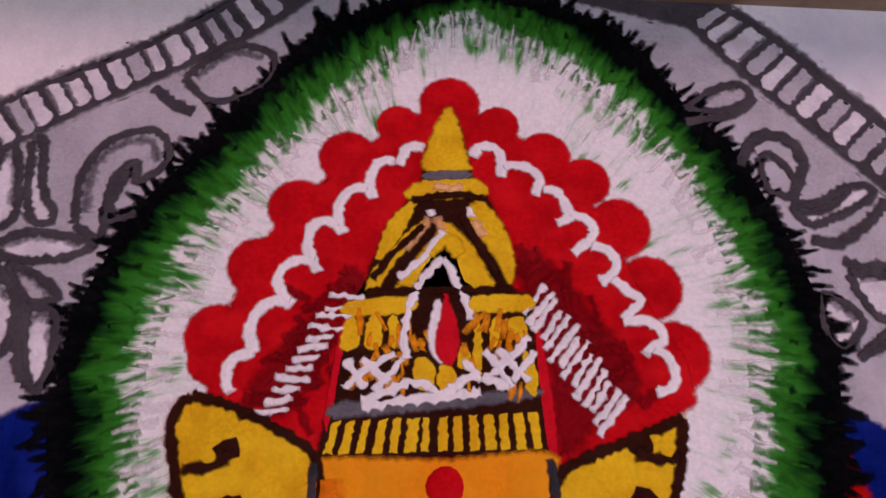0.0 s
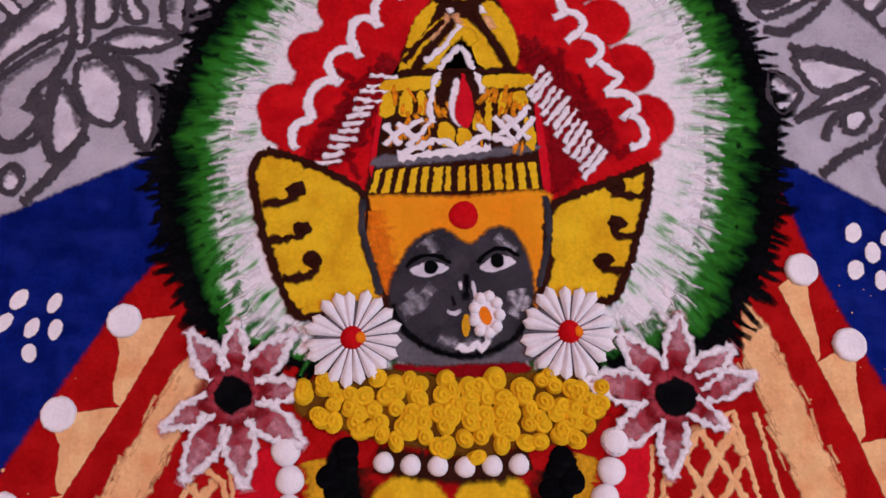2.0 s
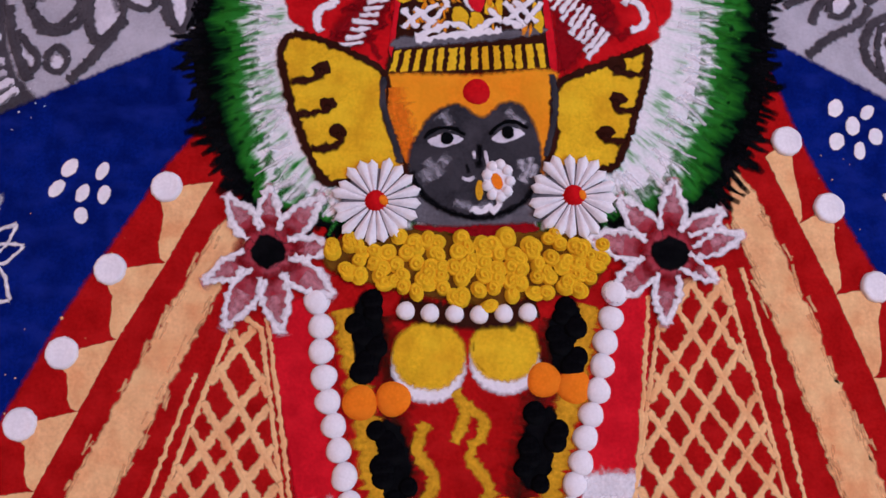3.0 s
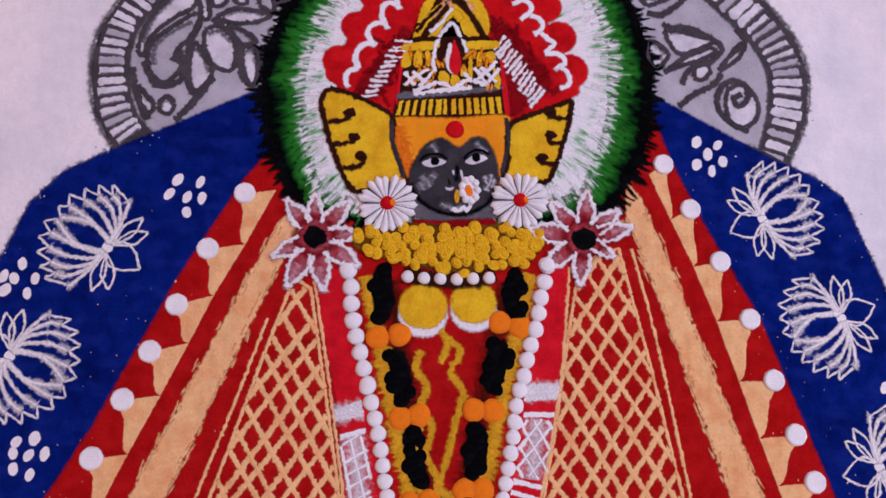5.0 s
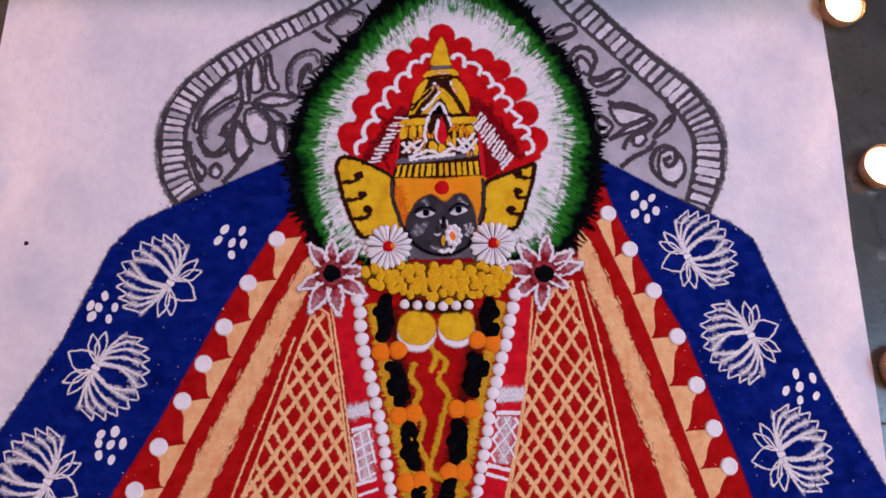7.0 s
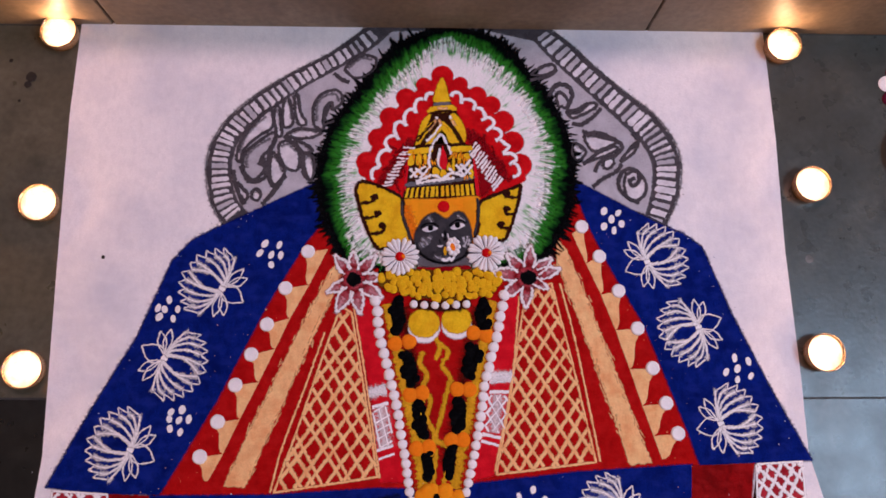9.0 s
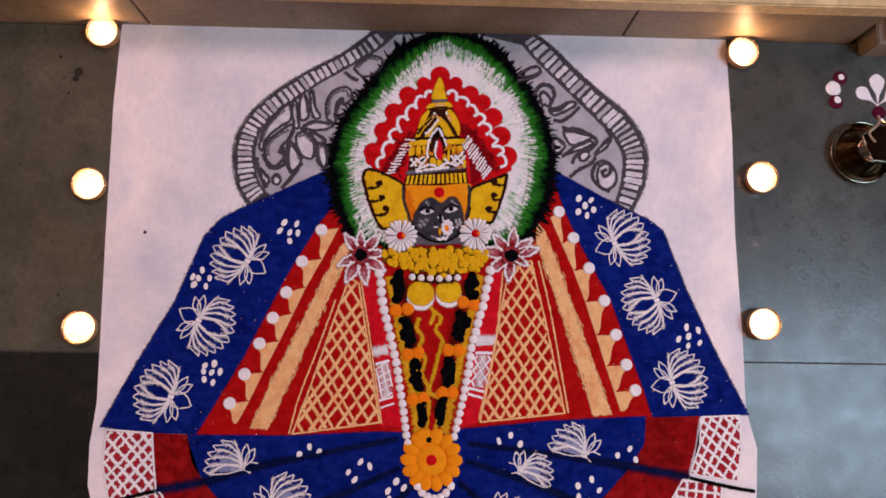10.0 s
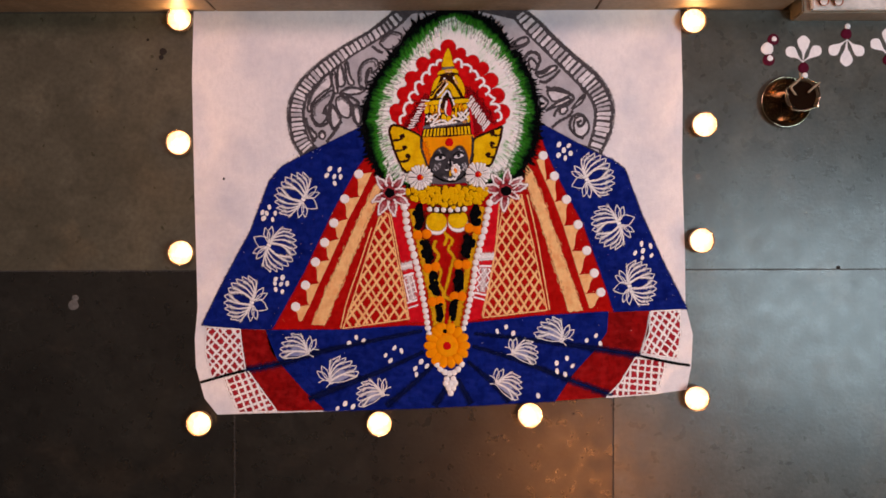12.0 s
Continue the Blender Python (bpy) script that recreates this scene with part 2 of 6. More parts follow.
def uncrossed(line, reach=40):
    """Cuts away the small loops where a rim runs across itself."""
    p = np.array(line)
    n = len(p)
    d = np.roll(p, -1, axis=0) - p
    loops = []
    for k in range(2, min(reach, n // 2)):
        q, e = np.roll(p, -k, axis=0), np.roll(d, -k, axis=0)
        den = d[:, 0] * e[:, 1] - d[:, 1] * e[:, 0]
        den = np.where(abs(den) < 1e-12, 1e-12, den)
        r = q - p
        u = (r[:, 0] * e[:, 1] - r[:, 1] * e[:, 0]) / den
        v = (r[:, 0] * d[:, 1] - r[:, 1] * d[:, 0]) / den
        loops += [(k, int(i), u[i]) for i in np.nonzero((u > 0) & (u < 1) & (v > 0) & (v < 1))[0]]
    gone, put = set(), {}
    for k, i, u in sorted(loops, reverse=True):
        inner = [(i + 1 + j) % n for j in range(k)]
        if gone.isdisjoint(inner):
            gone.update(inner)
            put[inner[0]] = p[i] + d[i] * u
    return [put[i] if i in put else p[i] for i in range(n) if i in put or i not in gone]


def patch(name, points, level, material, parent, label="", smooth=True, amp=0.3, step=1.4, rim=1.0):
    """A field of powder with a ragged rim that slopes down to the sheet."""
    step = max(step, 1.9 * amp)
    line = ragged(curve(points, True, step) if smooth else straight(points, True, step), amp * 0.5)
    line = uncrossed(line)
    n = len(line)
    area = sum(a[0] * b[1] - a[1] * b[0] for a, b in zip(line, line[1:] + line[:1])) / 2
    if area < 0:
        line.reverse()
    soft = rim * min(1.6, 0.06 * math.sqrt(abs(area)))
    z = lift(level)
    bm = bmesh.new()
    bare = bm.verts.layers.float.new("bare")
    inner, outer = [], []
    for i, q in enumerate(line):
        d = line[(i + 1) % n] - line[i - 1]
        d = d / (np.linalg.norm(d) + 1e-9)
        out = np.array((d[1], -d[0])) * soft
        inner.append(bm.verts.new(((q[0] - out[0]) * MM, (q[1] - out[1]) * MM, z)))
        v = bm.verts.new(((q[0] + out[0]) * MM, (q[1] + out[1]) * MM, z - 0.00017))
        v[bare] = 1.0
        outer.append(v)
    top = uncrossed([np.array((v.co.x, v.co.y)) for v in inner])
    if len(top) < 3:
        top = [np.array((v.co.x, v.co.y)) for v in inner]
    face = bm.faces.new([bm.verts.new((x, y, z + 0.000012)) for x, y in top])
    bmesh.ops.triangulate(bm, faces=[face])
    low = [bm.verts.new((v.co.x, v.co.y, BASE - 0.0003)) for v in inner]
    for i in range(n):
        j = (i + 1) % n
        bm.faces.new((outer[i], outer[j], inner[j], inner[i]))
        bm.faces.new((inner[i], inner[j], low[j], low[i]))
    me = bpy.data.meshes.new(name)
    bm.to_mesh(me)
    bm.free()
    me.materials.append(material)
    ob = new(name, me)
    ob.parent = parent
    return tagged(ob, label)


def ribbon(verts, faces, bare, line, width, level, amp=0.25, taper=(1.0, 1.0), ridge=1.5, thin_out=0.05):
    """Adds a trickled line of powder: thin ragged rims and a low ridge along its middle."""
    z, n, start = BASE + level * STEP, len(line), len(verts)
    for i, q in enumerate(line):
        d = line[min(i + 1, n - 1)] - line[max(i - 1, 0)]
        d = d / (np.linalg.norm(d) + 1e-9)
        side = np.array((-d[1], d[0]))
        u = i / max(1, n - 1)
        w = width / 2 * (taper[0] + (taper[1] - taper[0]) * u)
        a, b = max(0.15, w + rnd.gauss(0, amp * 0.75)), max(0.15, w + rnd.gauss(0, amp * 0.75))
        for off, up, thin in ((a * 1.3, 0, 1), (a * 0.6, 0.6, thin_out), (0, 1, thin_out * 0.5 + 0.025), (-b * 0.6, 0.6, thin_out), (-b * 1.3, 0, 1)):
            p = q + side * off
            verts.append((p[0] * MM, p[1] * MM, z + STEP * ridge * up))
            bare.append(max(thin, 0.55 * (i in (0, n - 1))))
        if i:
            s = start + 5 * i
            faces += [(s - 5 + k, s + k, s + k + 1, s - 5 + k + 1) for k in range(4)]


def stroke(name, lines, width, level, material, parent, label="", smooth=True, amp=0.25, taper=(1.0, 1.0), step=1.5, joined=False, dusty=0.05):
    verts, faces, bare = [], [], []
    for k, points in enumerate(lines):
        ribbon(verts, faces, bare, curve(points, False, step) if smooth else straight(points, False, step), width, level + 0.03 * (k % 20), amp, taper, 1.5 if dusty < 0.4 else 0.3, dusty)
        if not joined or k == len(lines) - 1:
            ob = link(name, verts, [tuple(reversed(f)) for f in faces], material, parent, label, False, bare)
            verts, faces, bare = [], [], []
    return ob


def inside(q, poly):
    x, y, hit = q[0], q[1], False
    for a, b in zip(poly, poly[1:] + poly[:1]):
        if (a[1] > y) != (b[1] > y) and x < (b[0] - a[0]) * (y - a[1]) / (b[1] - a[1]) + a[0]:
            hit = not hit
    return hit


def dome(name, r, h, level, material, parent, place, label="", sides=14, rings=4):
    """A small heap of powder, pressed round."""
    verts, faces = [(0, 0, h * MM)], []
    for j in range(1, rings + 1):
        a = math.pi / 2 * j / rings
        for i in range(sides):
            w = r * math.sin(a) * (1 + 0.035 * math.sin(6 * math.pi * i / sides + j))
            verts.append((w * math.cos(2 * math.pi * i / sides) * MM, w * math.sin(2 * math.pi * i / sides) * MM, h * math.cos(a) * MM))
    for i in range(sides):
        faces.append((0, 1 + i, 1 + (i + 1) % sides))
        for j in range(rings - 1):
            s, e = 1 + j * sides, 1 + (j + 1) * sides
            faces.append((s + i, e + i, e + (i + 1) % sides, s + (i + 1) % sides))
    ob = link(name, verts, faces, material, parent, label, True)
    ob.location = (place[0] * MM, place[1] * MM, BASE + level * STEP)
    return ob


def lerp(a, b, t):
    return np.array(a, float) * (1 - t) + np.array(b, float) * t


# ---- floor, step and room ----
def box(name, lo, hi, material, parent=None, bevel=0.0, label=""):
    bm = bmesh.new()
    bmesh.ops.create_cube(bm, size=1)
    for v in bm.verts:
        v.co = Vector([lo[i] + (v.co[i] + 0.5) * (hi[i] - lo[i]) for i in range(3)])
    if bevel:
        bmesh.ops.bevel(bm, geom=bm.edges[:], offset=bevel, segments=2, affect="EDGES")
    return part(name, bm, material, parent, label)


floor = tagged(box("floor", (-2.4, -3.0, -0.06), (2.6, 0.0, -0.0012), GROUT), "dark mortar bed under polished grey stone slabs", "floor", kind="structure")
GAP = 0.0010
for row, (y0, y1, first) in enumerate(((-0.412, -0.001, -0.323), (-1.012, -0.412, -0.323), (-1.612, -1.012, -0.023), (-2.212, -1.612, -0.323), (-2.99, -2.212, -0.023))):
    x = first - 4 * 0.601
    for column in range(9):
        # top row left takes the warm-lit copy, lower rows mostly the darker stone
        box("stone_slab", (max(-2.39, x + GAP), y0 + GAP, -0.03), (min(2.59, x + 0.601 - GAP), y1 - GAP, 0.0), (WARM_LIT_STONE if column < 4 else STONE) if row == 0 else STONE if column > 4 and row == 1 else DARK_STONE, floor, 0.0006)
        x += 0.601
        if x > 2.5:
            break

step_wall = tagged(empty("step"), "low brown stone step with a cream marble edge", "step", kind="structure")
XS = (-2.4, -1.552, -0.951, -0.35, 0.251, 0.550)
for a, b in zip(XS, XS[1:]):
    box("riser_slab", (a + GAP, 0.0, -0.03), (b - GAP, 0.03, 0.088), RISER, step_wall, 0.001)
box("tread", (-2.4, -0.006, 0.088), (0.550, 0.9, 0.112), MARBLE, step_wall, 0.002, "cream marble tread with a rounded edge")
box("core", (-2.4, 0.03, -0.03), (0.548, 0.9, 0.088), GROUT, step_wall)
threshold = tagged(box("threshold", (0.560, -0.018, -0.03), (2.6, 0.9, 0.042), RISER, None, 0.002), "low brown stone threshold beside the step", "threshold", kind="structure")
box("threshold_slab", (0.570, -0.016, 0.0425), (2.6, 0.9, 0.052), PALE_MARBLE, threshold, 0.002, "pale marble slab")
tagged(box("wall_north", (-2.4, 0.9, -0.06), (2.6, 1.0, 2.75), PLASTER), "plain plastered wall behind the step", "wall", kind="structure")
tagged(box("wall_south", (-2.4, -3.1, -0.06), (2.6, -3.0, 2.75), PLASTER), "plain plastered wall", "wall", kind="structure")
tagged(box("wall_west", (-2.5, -3.1, -0.06), (-2.4, 1.0, 2.75), PLASTER), "plain plastered wall", "wall", kind="structure")
tagged(box("wall_east", (2.6, -3.1, -0.06), (2.7, 1.0, 2.75), PLASTER), "plain plastered wall", "wall", kind="structure")
tagged(box("ceiling", (-2.5, -3.1, 2.75), (2.7, 1.0, 2.85), PLASTER), "plain plastered ceiling", "ceiling", kind="structure")

# ---- the rangoli ----
art = tagged(empty("rangoli"), "coloured powder floor drawing of a crowned draped idol on white", "rangoli")
patch("white_ground", [(-386.2, 4.2), (-119.5, 3.3), (113.6, 1.6), (385.9, -0.2), (389.3, -127.5), (388.1, -252.9), (392.3, -387.3), (393.0, -468.0), (404.6, -514.7), (401.8, -566.7), (394.5, -602.5), (349.7, -608.7), (201.8, -615.6), (22.4, -626.9), (-166.1, -635.5), (-350.3, -640.6), (-370.9, -614.5), (-384.3, -565.0), (-385.9, -520.1), (-381.3, -470.7), (-386.1, -277.7), (-389.2, -107.1)], 0, SHEET, art, "white powder ground", smooth=False, amp=0.12, rim=0.35)

def flat_face(name, level, material, parent, centre, rx, ry, turn=0, amp=0.35, label=""):
    pts = [(rx * math.cos(a), ry * math.sin(a)) for a in np.linspace(0, 2 * math.pi, 12, endpoint=False)]
    c, s = math.cos(radians(turn)), math.sin(radians(turn))
    return patch(name, [(centre[0] + x * c - y * s, centre[1] + x * s + y * c) for x, y in pts], level, material, parent, label, True, amp, 1.2)


# grey throne arch behind the halo
arch = patch("throne_arch", [(-215.6, -231.2), (-231.7, -203.9), (-237.6, -169.3), (-234.1, -140.5), (-217.7, -110.5), (-186.6, -80.9), (-149.1, -55.6), (-107.5, -31.8), (-81.1, -11.3), (-69.8, 0.1), (-4.0, 2.4), (65.7, 0.8), (139.5, 1.7), (162.9, -16.9), (190.2, -45.0), (221.2, -73.6), (252.1, -99.0), (272.8, -127.6), (281.2, -158.7), (276.4, -193.8), (259.4, -228.9), (183.0, -226.5), (91.5, -228.3), (-45.3, -231.0), (-151.3, -233.0)], 1, DARK_GREY, art, "grey shaded throne arch", smooth=False, amp=0.7)
OUT_L = curve([(-215.6, -231.2), (-231.7, -203.9), (-237.6, -169.3), (-234.1, -140.5), (-217.7, -110.5), (-186.6, -80.9), (-149.1, -55.6), (-107.5, -31.8), (-81.1, -11.3), (-67.4, 0.2)], step=1)
IN_L = curve([(-188.1, -218.4), (-203.9, -199.5), (-209.5, -168.7), (-206.6, -143.1), (-192.9, -120.2), (-167.0, -97.7), (-131.8, -71.0), (-91.7, -46.5), (-59.1, -24.3), (-38.7, -4.0)], step=1)
OUT_R = curve([(259.4, -228.9), (276.4, -193.8), (281.2, -158.7), (272.8, -127.6), (252.1, -99.0), (221.2, -73.6), (190.2, -45.0), (162.9, -16.9), (139.5, 1.7)], step=1)
IN_R = curve([(238.0, -216.2), (245.7, -190.5), (248.1, -159.4), (238.1, -136.1), (217.3, -113.1), (190.3, -86.1), (163.1, -59.0), (139.8, -35.7), (120.2, -12.3)], step=1)
patch("panel", [tuple(q) for q in IN_L[::6]] + [(-3.9, -3.2), (-0.2, -207.0), (-114.4, -197.7), (-152.0, -210.0)], 2, GREY, arch, "mid grey panel", False, 0.5)
patch("panel", [tuple(q) for q in IN_R[::6]] + [(65.8, -1.6), (30.3, -206.4), (152.2, -192.4), (190.5, -201.7)], 2, GREY, arch, "mid grey panel", False, 0.5)


def at(line, u):
    i = min(len(line) - 1, max(0, u * (len(line) - 1)))
    k = min(len(line) - 2, int(i))
    return lerp(line[k], line[k + 1], i - k)


def facing(line, q):
    return min(line, key=lambda p: (p[0] - q[0]) ** 2 + (p[1] - q[1]) ** 2)


for outer, inner, n in ((OUT_L, IN_L, 38), (OUT_R, IN_R, 32)):
    for i in range(n):
        u, v = (i + rnd.uniform(0.10, 0.26)) / n, (i + rnd.uniform(0.76, 0.92)) / n
        a, b = at(outer, u), at(outer, v)
        c, d = facing(inner, b), facing(inner, a)
        lo, hi = rnd.uniform(0.16, 0.24), rnd.uniform(0.76, 0.86)
        q = [lerp(a, d, lo), lerp(lerp(a, d, lo), lerp(b, c, lo), 0.5), lerp(b, c, lo), lerp(b, c, 0.5), lerp(b, c, hi), lerp(a, d, hi + 0.03), lerp(a, d, 0.5)]
        patch("tick", q, 3, GREY if rnd.random() < 0.3 else PALE_GREY, arch, "", True, 0.6, 1.4)
        if rnd.random() < 0.75:
            stroke("tick_shade", [[lerp(a, d, lo), lerp(a, d, 0.5), lerp(a, d, hi)]], 3.2, 3.4, SMOKE, arch, "", True, 0.4, (1.0, 0.6), 1.6, False, 0.5)
LEAF_L = [
    [(-206.1, -155.8), (-201.4, -136.5), (-189.3, -118.0), (-171.5, -100.7), (-168.4, -119.9), (-183.0, -130.9), (-197.1, -145.5), (-201.6, -160.2)],
    [(-197.5, -171.3), (-198.0, -153.4), (-185.5, -139.6), (-166.5, -126.7), (-166.6, -140.4), (-179.0, -156.5), (-174.9, -168.7), (-185.4, -180.4)],
    [(-160.4, -139.2), (-150.0, -136.3), (-138.8, -147.9), (-138.7, -168.0), (-150.1, -167.8), (-158.9, -155.0)],
    [(-166.4, -148.4), (-158.6, -159.5), (-152.9, -172.7), (-163.7, -187.3), (-169.7, -177.5), (-169.2, -161.9)],
    [(-153.1, -128.8), (-138.3, -121.6), (-114.9, -125.8), (-125.1, -131.7), (-141.8, -133.2)],
]
LEAF_L += [
    [(-144.9, -134.8), (-133.1, -138.7), (-123.2, -147.1), (-135.7, -148.3)],
    [(-167.0, -98.3), (-161.5, -97.7), (-157.8, -127.7), (-162.2, -130.1), (-166.3, -114.1)],
    [(-157.5, -87.0), (-151.0, -88.1), (-146.1, -114.9), (-156.5, -118.5)],
    [(-146.6, -83.3), (-142.4, -82.0), (-138.4, -101.9), (-131.3, -115.7), (-140.9, -114.8)],
    [(-123.3, -117.9), (-124.5, -97.0), (-116.1, -81.5), (-99.2, -76.5), (-92.2, -88.2), (-102.4, -99.4), (-104.9, -90.7), (-112.4, -100.3), (-112.9, -122.3)],
]
LEAF_L += [
    [(-188.2, -197.5), (-183.6, -190.5), (-177.5, -195.2), (-179.0, -202.2), (-184.7, -202.9)],
    [(-203.2, -182.4), (-197.0, -190.0), (-190.9, -197.6), (-194.8, -204.6), (-200.7, -195.6)],
    [(-134.4, -152.3), (-124.0, -152.1), (-121.0, -167.7), (-124.4, -181.1), (-130.1, -172.3)],
    [(-91.6, -51.2), (-74.3, -35.0), (-57.3, -37.8), (-58.5, -52.0), (-78.3, -62.0)],
]
LEAF_R = [
    [(173.5, -127.0), (189.7, -125.6), (209.5, -132.8), (204.1, -138.4), (183.6, -144.7)],
    [(171.8, -160.4), (188.5, -147.3), (206.5, -139.9), (211.4, -142.6), (195.8, -150.9), (183.1, -154.9)],
    [(193.6, -163.2), (195.6, -154.6), (203.2, -152.4), (206.4, -158.7), (200.0, -165.2)],
    [(144.6, -77.5), (149.7, -76.0), (154.9, -80.9), (158.7, -88.0), (155.8, -95.0), (151.5, -93.9), (146.7, -91.8)],
    [(154.8, -98.9), (162.3, -101.4), (172.6, -97.8), (182.5, -88.8), (190.6, -90.7), (182.5, -98.1), (172.0, -103.5), (161.8, -106.6)],
]
LEAF_R += [
    [(212.9, -157.6), (229.4, -136.8), (234.4, -136.7), (228.7, -146.6), (219.2, -154.2)],
    [(216.3, -182.4), (219.5, -171.8), (229.7, -167.9), (237.7, -175.2), (240.7, -187.2), (235.0, -197.7), (224.9, -201.5), (217.9, -195.4)],
    [(116.0, -55.4), (131.9, -44.8), (142.3, -43.4), (144.6, -50.3), (131.5, -56.3)],
    [(161.5, -135.3), (168.9, -137.9), (176.0, -145.9), (167.0, -156.8), (160.9, -148.8)],
]
for k, shape in enumerate(LEAF_L + LEAF_R):
    patch("leaf", shape, 3, PALE_GREY if k % 4 != 1 else GREY, arch, "pale grey leaf", True, 0.4)
    heart = np.mean(np.array(shape), axis=0)
    half = [lerp(q, heart, 0.22) for q in shape[:max(3, (len(shape) + 1) // 2)]]
    stroke("leaf_shade", [half], 6.5, 3.5, SMOKE, arch, "soft grey shading inside a leaf", True, 0.8, (1.0, 0.6), 1.6, False, 0.55)
    stroke("leaf_outline", [shape + shape[:1]], 4.0, 4, DARK_GREY, arch, "", True, 0.5, (1.0, 1.0), 1.5, False, 0.2)
stroke("scroll", [
    [(229.2, -175.3), (222.4, -179.6), (226.0, -184.8), (232.4, -179.5), (232.1, -168.9), (222.4, -165.4), (213.0, -171.9), (210.2, -185.1), (217.8, -196.4), (232.1, -204.5)],
    [(174.5, -126.9), (189.8, -123.9), (207.1, -130.7), (216.6, -139.8), (208.5, -149.1), (190.4, -157.9), (184.8, -169.7)],
    [(136.9, -82.1), (141.1, -71.9), (150.6, -67.1), (159.4, -69.7), (163.1, -77.5), (161.1, -86.4), (157.5, -94.6), (159.4, -97.8), (168.4, -96.1), (180.3, -88.9)],
    [(137.2, -78.4), (144.1, -69.2), (152.3, -66.4), (159.8, -70.6), (162.4, -78.8)], [(161.1, -113.0), (170.8, -114.4), (181.3, -108.4), (192.4, -98.4), (194.3, -94.0)],
    [(224.0, -142.3), (234.6, -134.0), (227.8, -123.2)], [(181.4, -186.6), (194.4, -175.9), (207.2, -169.3), (215.3, -159.6)],
    [(115.8, -62.3), (128.8, -59.7), (139.2, -56.1), (147.3, -49.1)], [(209.5, -131.8), (189.6, -127.8), (172.2, -121.5)],
], 5.6, 4, DARK_GREY, arch, "dark grey scroll line", True, 0.6, (1.0, 0.8), 1.5, False, 0.15)
stroke("scroll", [
    [(-201.2, -164.7), (-190.4, -182.2), (-176.2, -179.8), (-171.8, -168.6), (-176.8, -157.5), (-181.5, -164.3)], [(-164.0, -132.4), (-170.0, -150.7), (-169.1, -177.5), (-163.0, -190.6), (-168.6, -199.4)],
    [(-208.1, -169.3), (-204.5, -186.9), (-194.5, -208.5)], [(-155.7, -130.0), (-136.7, -147.8), (-133.5, -168.0), (-127.6, -180.1)],
    [(-103.3, -56.2), (-94.4, -63.2), (-85.5, -67.8)], [(-108.0, -94.3), (-112.2, -115.4), (-100.7, -112.9)],
    [(-176.1, -208.2), (-166.7, -197.2), (-151.7, -174.9)],
], 5.4, 4, DARK_GREY, arch, "dark grey scroll line", True, 0.7)

# cloak, shawl and skirt
cloak = patch("cloak", [(-117.9, -209.3), (-84.0, -200.9), (-44.3, -276.8), (16.3, -283.3), (84.4, -274.4), (129.3, -189.0), (163.7, -188.3), (196.7, -237.8), (231.7, -324.9), (263.3, -410.9), (288.5, -479.6), (153.9, -497.9), (12.8, -507.4), (-157.3, -513.6), (-272.5, -507.4), (-223.7, -415.3), (-174.8, -320.9), (-128.8, -224.9)], 2, CLOAK, art, "brick red draped cloak", False, 0.5)
shawl = patch("shawl_wing", [(-103.3, -180.9), (-100.9, -215.9), (-125.1, -247.4), (-146.6, -284.5), (-166.6, -320.0), (-212.5, -416.6), (-262.3, -505.7), (-319.7, -505.2), (-375.1, -498.7), (-338.2, -424.6), (-297.1, -349.4), (-266.8, -269.6), (-247.4, -247.1), (-211.9, -228.1), (-163.5, -204.1), (-118.7, -182.3)], 3, BLUE, art, "deep blue shawl with white lotuses", False, 0.4)
shawl_r = patch("shawl_wing", [(146.9, -174.5), (162.4, -195.1), (177.4, -235.3), (197.4, -278.0), (230.2, -338.6), (249.8, -393.9), (268.4, -445.8), (278.7, -479.7), (395.9, -474.9), (360.6, -405.5), (323.6, -323.3), (297.5, -252.0), (278.5, -237.8), (244.1, -222.2), (198.2, -196.9), (161.4, -176.7)], 3, BLUE, art, "deep blue shawl with white lotuses", False, 0.4)
patch("skirt_ground", [(-260.7, -507.2), (-157.5, -507.0), (-13.3, -501.9), (153.9, -487.6), (262.2, -484.4), (267.3, -532.8), (239.6, -576.9), (186.3, -613.8), (-36.5, -624.1), (-179.1, -628.8), (-228.3, -583.6), (-255.7, -540.6)], 2.2, NAVY, art, "dark powder under the skirt", False, 0.4)
skirt = patch("skirt", [(-273.3, -505.9), (-157.5, -505.6), (-46.7, -499.5), (-13.3, -500.4), (43.8, -495.9), (153.9, -484.6), (271.2, -477.6), (270.4, -509.3), (249.4, -541.8), (213.7, -577.3), (186.4, -621.0), (95.7, -625.9), (-36.4, -631.9), (-180.3, -636.0), (-216.7, -599.2), (-249.6, -562.2), (-265.5, -533.5)], 3, BLUE, art, "deep blue pleated skirt", False, 0.4)
for shape in ([(-313.8, -504.3), (-272.6, -505.9), (-263.9, -537.1), (-249.7, -560.8), (-304.9, -571.7), (-310.1, -537.8)], [(-304.2, -570.2), (-248.3, -560.0), (-214.5, -599.2), (-176.7, -633.8), (-256.9, -635.6), (-280.2, -600.1)],
              [(270.5, -479.1), (335.7, -476.6), (330.1, -511.3), (319.4, -546.7), (249.4, -537.5), (267.4, -510.8)], [(250.1, -536.0), (317.9, -547.4), (289.3, -590.7), (265.4, -614.2), (185.6, -620.3), (213.7, -578.8)]):
    patch("border_band", shape, 3, MAROON, skirt, "maroon band of the border", False, 0.4)


